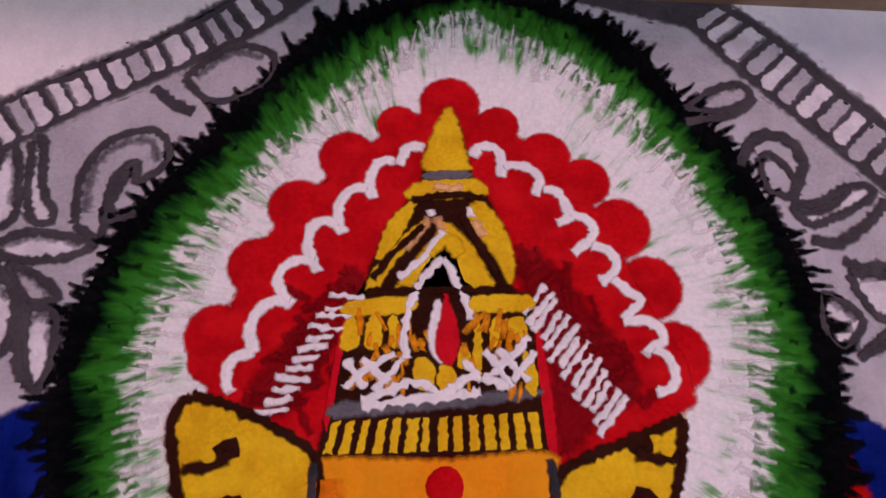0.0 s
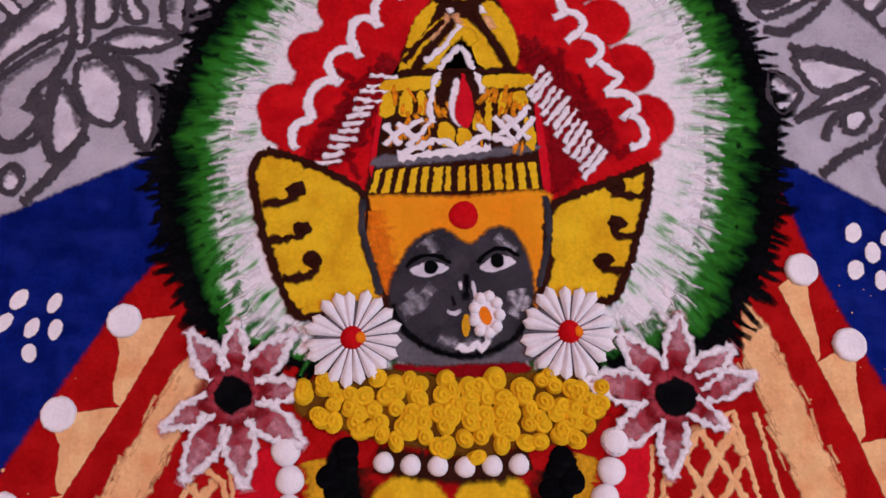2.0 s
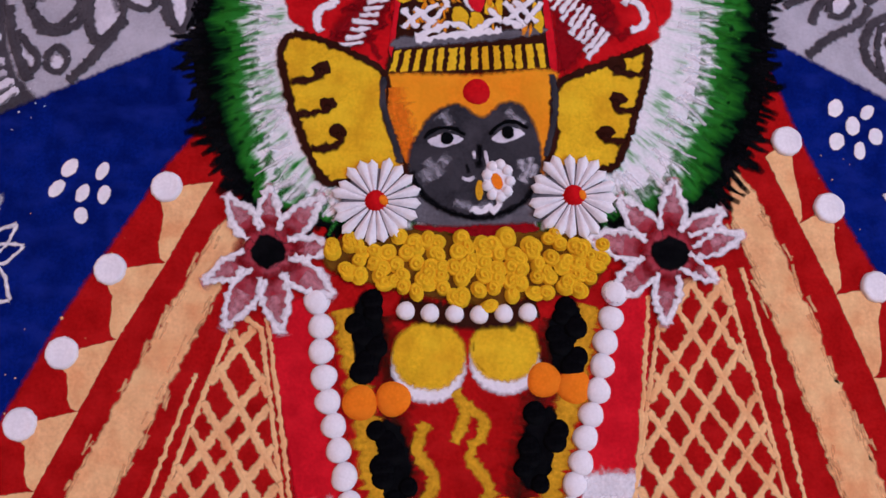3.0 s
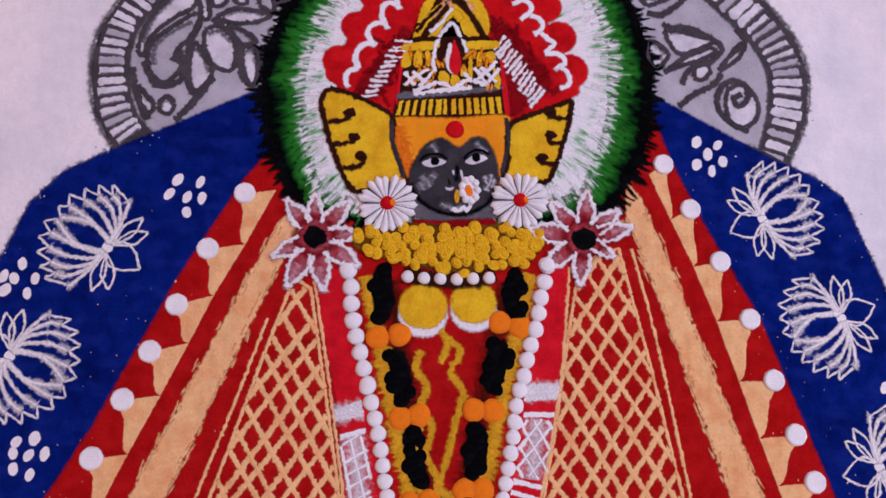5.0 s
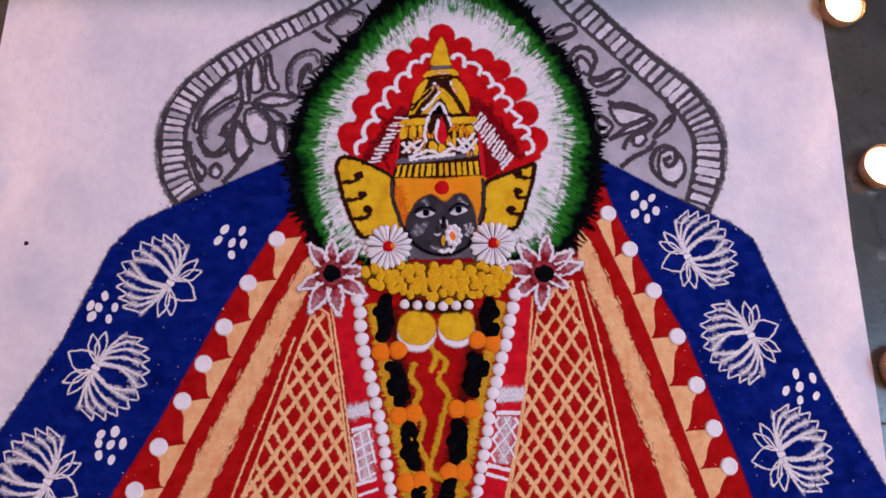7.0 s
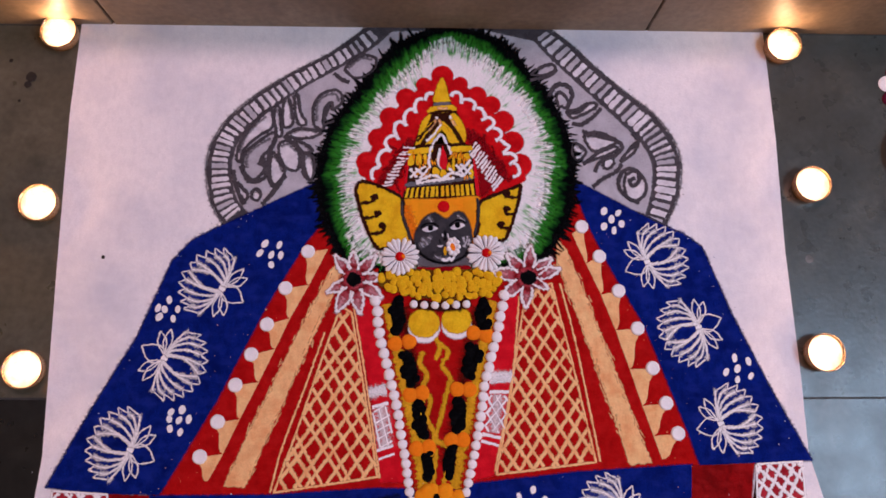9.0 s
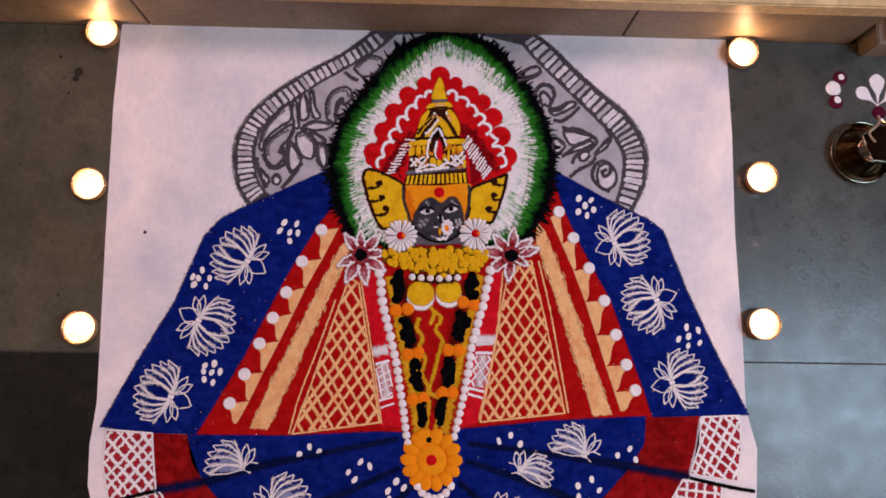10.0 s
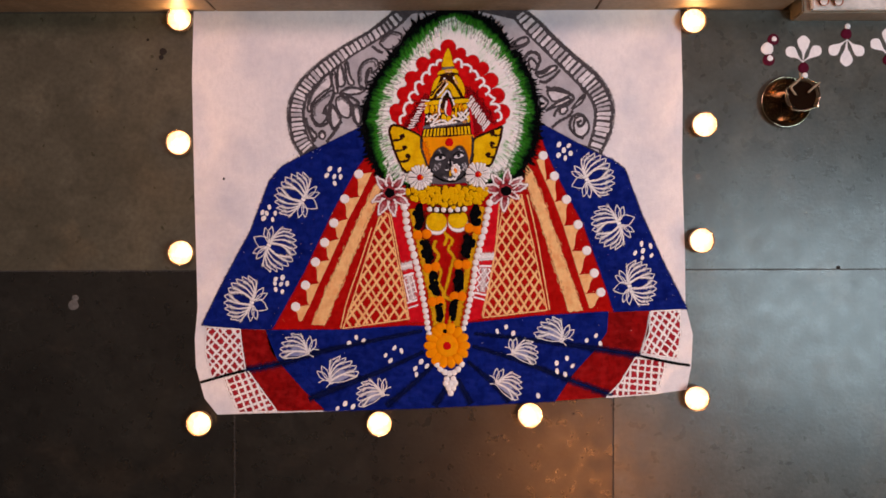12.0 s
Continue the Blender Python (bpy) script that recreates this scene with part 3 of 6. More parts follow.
def hatch(name, poly, angles, spacing, width, level, material, parent, label="", bend=0.0, amp=0.35):
    """Crossing trickled lines that fill an outline."""
    c = np.mean(np.array(poly), axis=0)
    lines = []
    for ang in angles:
        d = np.array((math.cos(radians(ang)), math.sin(radians(ang))))
        s = np.array((-d[1], d[0]))
        for k in range(-40, 41):
            run, off, lean = [], k * spacing + rnd.gauss(0, spacing * 0.08), rnd.gauss(0, 0.025)
            for j in range(-150, 151):
                q = c + s * (off + lean * j * 1.5) + d * j * 1.5
                if inside(q, poly):
                    run.append(q)
                elif run:
                    if len(run) > 3:
                        lines.append(run)
                    run = []
            if len(run) > 3:
                lines.append(run)
    verts, faces, bare = [], [], []
    for k, run in enumerate(lines):
        ribbon(verts, faces, bare, run, width * rnd.uniform(0.85, 1.15), level + 0.02 * (k % 30), amp)
    return link(name, verts, [tuple(reversed(f)) for f in faces], material, parent, label, False, bare)


CUFFS = [([(-367.6, -501.5), (-313.8, -505.1), (-310.1, -537.8), (-305.0, -570.3), (-358.4, -582.5), (-368.5, -542.3)], (50, -48)), ([(-341.0, -580.9), (-302.0, -570.2), (-278.7, -602.3), (-255.4, -634.9), (-315.0, -637.1), (-330.9, -608.0)], (20, -68)),
         ([(337.2, -478.1), (384.6, -475.8), (384.7, -516.4), (379.0, -552.4), (322.4, -544.4), (335.4, -511.3)], (62, -42)), ([(314.9, -548.9), (362.5, -556.3), (348.5, -608.0), (266.9, -614.2), (289.3, -590.7)], (85, -5))]
for shape, ang in CUFFS:
    patch("border_net", shape, 3, CUFF_RED, skirt, "red border with a white net", False, 0.4)
    hatch("net", shape, ang, 10.5, 3.7, 4, WHITE, skirt, "white powder net", amp=0.7)
    stroke("net_edge", [shape + shape[:1]], 2.4, 4, WHITE, skirt, "", False)
stroke("pleat_line", [[(-377.0, -589.3), (-341.8, -579.4), (-305.7, -570.3)], [(399.7, -563.7), (362.5, -557.7), (321.6, -548.8)]], 4.6, 6, BLACK, skirt, "thick black pleat line", True, 0.4)
PLEATS = [[(-305.7, -570.3), (-249.8, -559.3), (-185.8, -541.0), (-112.6, -525.3), (-24.3, -507.9)], [(-205.1, -616.3), (-129.2, -586.5), (-74.7, -565.5), (-22.1, -540.8)], [(-81.9, -627.5), (-44.5, -596.8), (-6.9, -562.3)],
                      [(-5.6, -627.9), (10.8, -601.8), (14.1, -580.1)], [(321.6, -548.8), (247.1, -536.0), (169.0, -525.5), (57.4, -512.5)], [(276.6, -611.2), (213.7, -588.2), (132.0, -556.7), (54.7, -532.3)],
                      [(114.1, -620.6), (86.5, -590.0), (46.9, -556.5)], [(53.0, -624.3), (41.0, -602.9), (32.5, -583.5)]]
stroke("pleat_shade", PLEATS, 15, 4.2, NAVY, skirt, "soft dark shading along a pleat", True, 1.2, (1.0, 0.5), 1.5, False, 0.42)
stroke("pleat_line", PLEATS, 4.2, 5, NAVY, skirt, "dark pleat line", True, 0.6, (1.0, 0.6), 1.5, False, 0.15)


def lotus(parent, centre, turn, size=1.0, half=False, flip=1):
    """A lotus of trickled white lines: layered petals that bow along the axis, a jagged rim, an eye and hind petals."""
    c = np.array(centre, float)
    a0, ox = radians(turn), 0 if half else -8
    lines, veins = [], []

    def put(x, y):
        x, y = x + ox, y * flip
        return c + size * np.array((x * math.cos(a0) - y * math.sin(a0), x * math.sin(a0) + y * math.cos(a0)))

    n = 5
    for side in (1,) if half else (1, -1):
        rim = []
        for k in range(n + 1):
            u = k / n
            x, y = 39 - 31 * u ** 1.7 + rnd.uniform(-1, 1), side * (1.0 + 33 * math.sin(u * 1.45))
            rim.append((x, y))
        for k in range(n):
            (x0, y0), (x1, y1) = rim[k], rim[k + 1]
            tip = (max(x0, x1) + 5.6 - 2.0 * k / n, (y0 + y1) / 2 + side * (2.0 + 1.6 * k) * 0.6)
            lines += [[put(x0, y0), put(*lerp((x0, y0), tip, 0.5)), put(*tip)], [put(*tip), put(*lerp(tip, (x1, y1), 0.5)), put(x1, y1)]]
        for k in range(n + 1):
            x, y = rim[k]
            grow = max(abs(y), 9)
            veins.append([put(0.5, side * 2.0), put(3.5 - k * 0.5, side * grow * 0.50), put(x * 0.42 + 1, side * grow * (0.86 if k else 0.92)), put(x * 0.72, side * (abs(y) * 0.97 if k else 6.0)), put(x, y)])
        for ang, lng in ((104, 27), (128, 25)):
            a = radians(ang)
            for s in (-1, 1):
                lines.append([put(-2, side * 3), put(-2 + lng * 0.55 * math.cos(a) - s * 4.4 * math.sin(a), side * (3 + lng * 0.55 * math.sin(a) + s * 4.4 * math.cos(a))), put(-2 + lng * math.cos(a), side * (3 + lng * math.sin(a)))])
    if half:
        patch("lotus_fill", [put(1, 1), put(6, 15), put(14, 20), put(24, 14), put(30, 5), put(20, 1)], 4.4, PALE_BLUE, parent, "pale blue filling", True, 0.8)
        lines.append([put(38, 0.5), put(18, -1.5), put(0, 0), put(-9, -5)])
        lines.append([put(0, 1), put(-9, 7), put(-19, 5)])
    else:
        lines.append([put(0, 3), put(-8, 9), put(-17, 7.5), put(-27, 1)])
        lines.append([put(0, -3), put(-8, -9), put(-17, -7.5), put(-27, 1)])
    ob = stroke("lotus", lines, 1.9, 5, WHITE, parent, "white outlined lotus", True, 0.35, (1.0, 1.0), 1.6, True, 0.36)
    stroke("petal_line", veins, 2.9, 5.2, WHITE, parent, "white petal lines", True, 0.4, (1.4, 0.75), 1.6, True, 0.36)
    stroke("petal_haze", [v[2:] for v in veins], 7.5, 4.9, WHITE, parent, "thin white haze between the petals", True, 1.0, (0.5, 1.1), 1.8, True, 0.58)
    flat_face("lotus_heart", 4.8, WHITE, parent, put(0, 1.5 if half else 0), 3.6 * size, 3.6 * size, turn, 0.5)
    return ob


for spot, turn in zip([(-220.0, -295.3), (-260.2, -375.0), (-301.9, -459.4)], (150, -26, 158)):
    lotus(shawl, spot, turn, 1.0)
for spot, turn in zip([(244.0, -265.3), (280.2, -341.5), (311.3, -435.5)], (26, 203, 16)):
    lotus(shawl_r, spot, turn, 0.98)
for spot, turn, size in zip([(-206.3, -545.7), (-168.7, -590.7), (-86.7, -610.4), (195.8, -525.8), (118.6, -546.0), (91.7, -594.2)], (189, 13, 211, 171, -29, -42), (1.0, 1.05, 0.95, 1.0, 0.9, 0.95)):
    lotus(skirt, spot, turn, size, True, -1 if abs(turn) > 90 else 1)
CLUSTERS = [
    (shawl, [(-170.3, -251.0), (-155.2, -252.2), (-175.3, -261.0), (-163.2, -263.1), (-153.3, -263.6), (-162.8, -273.7)]), (shawl, [(-266.6, -311.3), (-257.2, -320.9), (-270.7, -321.1), (-275.6, -328.8), (-261.3, -330.8), (-277.5, -319.8)]),
    (shawl, [(-256.7, -425.5), (-245.7, -423.1), (-248.2, -433.5), (-256.8, -441.8), (-238.6, -432.6), (-246.3, -445.3), (-257.9, -432.2)]), (shawl_r, [(192.9, -213.2), (208.2, -215.2), (200.5, -222.3), (192.1, -230.2), (211.2, -227.5), (202.8, -234.6)]),
    (shawl_r, [(323.2, -370.9), (337.5, -374.4), (325.3, -382.1), (313.2, -385.3), (338.9, -389.4), (324.5, -393.4)]),
]
CLUSTERS += [
    (skirt, [(-140.6, -527.2), (-129.1, -518.3), (-117.8, -524.0)]), (skirt, [(-82.5, -546.7), (-68.8, -534.9), (-57.6, -539.8), (-74.9, -555.3)]), (skirt, [(-35.6, -567.8), (-26.2, -556.8), (-17.2, -563.9), (-33.9, -577.2)]),
    (skirt, [(-159.3, -630.7), (-147.1, -623.4), (-134.5, -628.2)]), (skirt, [(94.5, -509.1), (108.5, -502.2), (119.8, -512.3)]), (skirt, [(236.0, -523.8), (250.9, -516.2), (257.6, -528.6)]),
    (skirt, [(188.4, -559.5), (204.7, -552.0), (213.6, -564.2), (189.2, -572.6), (201.8, -577.5)]), (skirt, [(159.0, -611.3)]),
]
for parent, spots in CLUSTERS:
    for x, y in spots:
        flat_face("dot", 5, WHITE, parent, (x, y), rnd.uniform(2.6, 3.6), rnd.uniform(3.9, 4.9), rnd.uniform(-40, 20), 0.3)

# peach trims of the cloak
stripe = patch("trim_stripe", [(-87.7, -262.4), (-83.6, -273.7), (-97.8, -308.2), (-124.6, -370.4), (-152.4, -436.4), (-178.5, -498.6), (-200.6, -498.9), (-178.1, -444.2), (-146.8, -376.8), (-118.6, -316.1), (-98.6, -276.3)], 4, PEACH, cloak, "broad peach stripe", False, 1.1, 1.4, 0.7)
patch("trim_stripe", [(140.3, -244.3), (151.1, -256.3), (171.8, -310.8), (202.3, -397.0), (230.1, -476.1), (207.6, -479.4), (185.8, -408.5), (159.0, -326.2), (139.0, -269.5)], 4, PEACH, cloak, "broad peach stripe", False, 1.1, 1.4, 0.7)
for edge in ([(-84, -276), (-98, -308), (-125, -370), (-152, -436), (-178, -497)], [(-99, -278), (-119, -316), (-147, -377), (-178, -444), (-200, -497)], [(151, -258), (172, -311), (202, -397), (229, -474)], [(139, -270), (159, -326), (186, -408), (207, -477)]):
    line, verts, faces, bare = curve(edge, False, 1.0), [], [], []
    for k in range(46):
        i = rnd.randrange(4, len(line) - 16)
        q, d = line[i], line[i + 4] - line[i - 4]
        d = d / np.linalg.norm(d)
        off = np.array((-d[1], d[0])) * rnd.gauss(0, 1.4)
        reach = d * rnd.uniform(4, 10) + np.array((-d[1], d[0])) * rnd.gauss(0, 0.9)
        ribbon(verts, faces, bare, [q + off - reach * 0.5, q + off, q + off + reach * 0.5], rnd.uniform(1.6, 3.2), 4.5 + 0.01 * k, 0.4, (0.8, 0.4), 0.4, 0.35)
    tagged(link("ragged_edge", verts, [tuple(reversed(f)) for f in faces], PEACH, stripe, "ragged peach strokes along a stripe", False, bare), kind="stuff")
PEARL_L = [(-124.8, -259.3), (-147.0, -298.5), (-164.5, -336.6), (-179.2, -367.6), (-193.8, -398.5), (-209.6, -435.1), (-225.3, -469.3)]
PEARL_R = [(167.7, -230.7), (185.4, -263.3), (204.4, -300.4), (222.6, -340.2), (236.2, -381.4), (248.2, -417.1), (258.6, -447.5)]
INNER_L = [(-103.7, -256.6), (-122.2, -295.0), (-140.7, -330.1), (-154.7, -361.9), (-170.0, -395.8), (-187.4, -432.5), (-202.5, -466.7), (-215.6, -492.6)]
INNER_R = [(157.1, -238.6), (170.9, -271.2), (185.5, -304.5), (199.2, -342.1), (212.1, -382.6), (223.4, -419.8), (233.1, -450.1), (240.6, -472.9)]
for pearls, inner in ((PEARL_L, INNER_L), (PEARL_R, INNER_R)):
    ends = pearls + [tuple(2 * np.array(pearls[-1]) - np.array(pearls[-2]))]
    for i in range(7):
        shape = [inner[i]]
        for u, f in ((0.0, 0.5), (0.02, 0.92), (0.2, 0.9), (0.36, 0.66), (0.56, 0.5), (0.76, 0.36), (0.93, 0.18)):
            shape.append(tuple(lerp(lerp(inner[i], inner[i + 1], u), lerp(ends[i], ends[i + 1], u), f)))
        shape.append(inner[i + 1])
        patch("trim_flag", shape, 4, PEACH, cloak, "peach scalloped flag", False, 0.3, 1.4, 0.25)


def pressed_disc(name, r, h, material, parent, place, label):
    """A pressed disc of powder with a rounded rim and a faint hollow on top."""
    verts, faces, sides = [(0, 0, h * 0.86 * MM)], [], 26
    rings = ((0.45, 0.86), (0.68, 0.90), (0.80, 1.0), (0.90, 0.86), (0.98, 0.45), (1.0, 0.0))
    for u, v in rings:
        for i in range(sides):
            w = r * u * (1 + 0.02 * math.sin(3 * i) + 0.015 * math.sin(1.7 * i + 2))
            verts.append((w * math.cos(2 * math.pi * i / sides) * MM, w * math.sin(2 * math.pi * i / sides) * MM, h * v * MM))
    for i in range(sides):
        j = (i + 1) % sides
        faces.append((0, 1 + i, 1 + j))
        for k in range(len(rings) - 1):
            a, b = 1 + k * sides, 1 + (k + 1) * sides
            faces.append((a + i, b + i, b + j, a + j))
    ob = link(name, verts, faces, material, parent, label, True)
    ob.location = (place[0] * MM, place[1] * MM, BASE + 4 * STEP)
    return ob


proto = pressed_disc("pearl", 7.4, 2.1, WHITE, cloak, PEARL_L[0], "flattened white powder pearl")
for x, y in PEARL_L[1:] + PEARL_R:
    p = again(proto, "pearl", pose(x * MM, y * MM, BASE + 4 * STEP, 0, 0, rnd.uniform(0, 360)), cloak)
    p["label"] = proto["label"]
LATTICE = [([(-88.5, -317.1), (-77.1, -324.4), (-62.3, -405.2), (-47.7, -489.2), (-150.2, -504.0), (-131.2, -449.3), (-107.9, -376.1)], (54, 122)), ([(105.9, -302.9), (133.1, -292.5), (151.7, -371.6), (173.2, -475.5), (71.9, -487.4), (84.6, -425.0), (95.9, -357.5)], (56, 124))]
for k, (shape, ang) in enumerate(LATTICE):
    patch("lattice_panel", shape, 3, CLOAK, cloak, "red panel with a peach lattice", False, 0.4)
    hatch("lattice", shape, ang, 12.0, 3.8, 4, PEACH, cloak, "peach powder lattice", amp=0.5)
    stroke("lattice_edge", [shape + shape[:1]], 2.4, 4, PEACH, cloak, "", False, 0.4)
stroke("piping", [[(-104.3, -344.5), (-123.6, -402.5), (-144.1, -462.1), (-153.9, -504.1)], [(-74.9, -319.1), (-62.9, -382.8), (-45.4, -490.7)], [(142.2, -292.4), (156.9, -356.5), (177.7, -475.4)], [(98.4, -306.1), (90.2, -387.6), (70.4, -484.5)]],
       2.2, 4, PEACH, cloak, "thin peach piping line", True, 0.5)
for shape in ([(-77.3, -315.4), (-51.1, -307.3), (-37.4, -382.3), (-19.4, -494.7), (-45.3, -495.1), (-54.7, -412.5), (-69.8, -345.4)], [(81.7, -301.1), (99.8, -295.4), (96.0, -372.6), (84.8, -439.9), (69.0, -488.9), (48.2, -493.6), (59.2, -425.5), (71.8, -358.0)]):
    patch("sleeve", shape, 3, BRIGHT_RED, art, "bright red sleeve strip", False, 0.4)
for bars, net, ang in ((([(-59.5, -403.7), (-41.1, -397.2), (-39.0, -407.9), (-57.0, -410.7)], [(-54.4, -419.5), (-37.9, -414.9), (-37.3, -418.4), (-53.8, -423.0)], [(-49.4, -462.4), (-32.3, -457.2), (-31.8, -460.1), (-48.9, -465.4)], [(-46.9, -470.8), (-31.2, -465.6), (-30.7, -468.1), (-46.8, -473.4)]), [(-53.8, -423.0), (-36.9, -417.5), (-31.8, -458.0), (-49.0, -462.4)], (30, 105)),
                       (([(67.2, -386.1), (91.9, -384.9), (91.2, -395.2), (66.1, -396.9)], [(66.0, -404.0), (86.9, -403.7), (86.9, -407.3), (65.1, -407.5)], [(58.3, -445.9), (80.1, -450.9), (79.6, -453.8), (57.9, -449.4)], [(56.9, -452.8), (76.9, -458.6), (76.4, -460.7), (56.5, -456.2)]), [(64.2, -408.4), (85.9, -408.2), (81.5, -448.3), (59.2, -445.1)], (50, -60))):
    for shape in bars:
        patch("cuff_bar", shape, 4, WHITE, art, "white cuff bar", False, 0.5)
    hatch("cuff_net", net, ang, 8.0, 2.4, 4, WHITE, art, "white cuff net")
    middle = [lerp(net[0], net[1], 0.5), lerp(net[2], net[3], 0.5)]
    stroke("cuff_haze", [middle], 22, 4.9, WHITE, art, "thin white powder haze", False, 1.5, (1.0, 1.0), 1.5, False, 0.72)
    for shape in bars[:1]:
        stroke("cuff_haze", [[lerp(shape[0], shape[3], 0.5), lerp(shape[1], shape[2], 0.5)]], 15, 4.9, WHITE, art, "thin white powder haze", False, 1.5, (1.0, 1.0), 1.5, False, 0.55)

# breast panel with garland
breast = patch("breast_panel", [(-51.3, -299.7), (82.3, -294.2), (60.3, -403.1), (39.4, -501.1), (-9.5, -504.8), (-30.2, -404.6)], 4, CLOAK, art, "red breast panel", False, 0.4)
stroke("gold_edge", [[(-40.4, -314.7), (-25.4, -382.1), (-10.6, -448.8), (-0.7, -503.2)], [(71.2, -311.1), (55.5, -380.8), (40.1, -448.0), (29.7, -501.2)]], 12, 5, GOLD, breast, "ragged gold edge", True, 1.8, (1.0, 1.0), 1.5, False, 0.28)
stroke("gold_wave", [[(-2.5, -364.3), (-6.0, -377.1), (1.4, -387.8), (-2.0, -401.2), (5.4, -414.4), (2.0, -431.0), (9.3, -448.2), (5.1, -469.5), (10.5, -463.3), (8.2, -498.6)], [(13.0, -354.9), (23.2, -364.9), (17.3, -378.6), (25.2, -391.1), (20.7, -411.1), (16.3, -430.9), (11.1, -452.4), (23.1, -463.1), (18.5, -498.5)],
                     [(10.2, -350.3), (14.9, -360.4), (10.4, -373.2)], [(-2.8, -413.6), (-5.1, -435.4), (-1.3, -456.8), (0.9, -470.8)]], 5.6, 5, GOLD, breast, "wavy gold line", True, 0.9, (1.0, 1.0), 1.5, False, 0.25)
stroke("dark_haze", [[(-24, -318), (-14, -375), (-3, -430), (4, -478)], [(55, -318), (43, -375), (31, -430), (22, -478)]], 20, 5.4, BROWN, breast, "thin dark powder haze", True, 2.5, (1.0, 1.0), 1.5, False, 0.62)
for (x, y), w, h, turn in zip([(-29.1, -326.6), (-16.9, -382.6), (-7.0, -433.3), (60.5, -325.4), (48.0, -375.0), (34.3, -429.4), (1.8, -474.5), (24.8, -474.1)], (9, 10.5, 11, 10.5, 11, 10, 8, 8), (22, 21, 21, 18, 20, 19, 20, 20), (4, 8, 8, -6, -12, -8, 6, -8)):
    g = flat_face("garland_tuft", 6, BLACK, breast, (x, y), w * 0.8, h * 0.92, turn, 0.9, "ragged black garland tuft")
    for k in range(7):
        a = radians(turn)
        u, v = rnd.uniform(-0.6, 0.6) * w, (k / 6 - 0.5) * 1.45 * h
        q = dome("petal", rnd.uniform(4.2, 6), 2.0, 6, BLACK, breast, (x + u * math.cos(a) - v * math.sin(a), y + u * math.sin(a) + v * math.cos(a)), "", 14, 4)
bud = None
for x, y in [(-31.7, -356.4), (-17.0, -354.4), (-15.5, -408.5), (-3.3, -406.6), (-8.7, -462.0), (3.6, -460.6), (50.1, -345.2), (63.5, -347.8), (32.9, -403.0), (45.2, -403.3), (26.7, -453.6), (38.2, -453.4)]:
    if bud is None:
        bud = dome("garland_bud", 7.8, 2.2, 6, ORANGE, breast, (x, y), "orange garland bud", 22)
    else:
        again(bud, "garland_bud", pose(x * MM, y * MM, BASE + 6 * STEP, 0, 0, rnd.uniform(0, 360)), breast)
for (x, y), r in zip([(-1.5, -335.6), (32.4, -332.4)], (16.5, 15.5)):
    flat_face("crescent", 6, WHITE, breast, (x, y - 4.6), r, r * 0.95, 0, 0.5, "white crescent")
    flat_face("gold_disc", 7, YELLOW, breast, (x, y + 0.5), r, r * 0.92, 0, 0.5, "yellow disc over a white crescent")

# pendant
PEN = [(14.7, -531.5)][0]
pendant = flat_face("pendant", 7, ORANGE, art, PEN, 31, 31, 0, 0.5, "orange flower pendant")
petal = None
for k in range(14):
    a = 2 * math.pi * k / 14
    if petal is None:
        petal = dome("petal", 7.6, 4.2, 7, AMBER, pendant, (0, 0))
    o = petal if k == 0 else again(petal, "petal", Matrix(), pendant)
    o.matrix_local = pose((PEN[0] + 27 * math.cos(a)) * MM, (PEN[1] + 27 * math.sin(a)) * MM, BASE + 7 * STEP, 0, 0, math.degrees(a)) @ Matrix.Diagonal((1.35, 0.95, 1, 1))
dome("boss", 19, 3.2, 8, AMBER, pendant, PEN, "raised orange boss")
dome("pendant_heart", 8.2, 5.0, 8, RED, pendant, PEN, "red heart of the pendant")
for x, y in [(3.1, -505.3), (19.4, -505.1)]:
    dome("petal", 9.5, 4.4, 8, AMBER, pendant, (x, y))
dome("seed", 4.2, 5.5, 9, BLACK, pendant, [(11.3, -508.1)][0])
TASSEL = [(-1.0, -561.5), (4.3, -568.7), (11.0, -573.7), (18.4, -575.7), (25.8, -574.2), (32.3, -569.0), (38.1, -561.0), (14.1, -584.5), (24.4, -584.3), (12.8, -591.7), (20.1, -590.9), (27.5, -590.8), (17.3, -598.9), (24.7, -598.8), (20.4, -606.7)]
bead = None
STRINGS = [curve([(-52.7, -311.7), (-50.4, -321.9), (-49.9, -332.6), (-48.4, -343.4), (-46.2, -354.5), (-43.2, -365.0), (-40.2, -376.8), (-36.8, -388.3), (-38.7, -384.7), (-34.7, -398.5), (-28.7, -422.7), (-24.5, -448.6), (-20.5, -469.7), (-14.7, -507.8), (-10.7, -518.7)], step=0.5),
           curve([(83.0, -305.4), (80.8, -317.1), (77.7, -329.3), (75.8, -341.5), (73.2, -352.8), (69.7, -363.4), (66.9, -374.9), (65.2, -384.6), (64.0, -386.1), (60.6, -399.6), (58.1, -421.7), (53.4, -447.7), (49.3, -469.0), (42.3, -499.6), (39.5, -510.6)], step=0.5)]
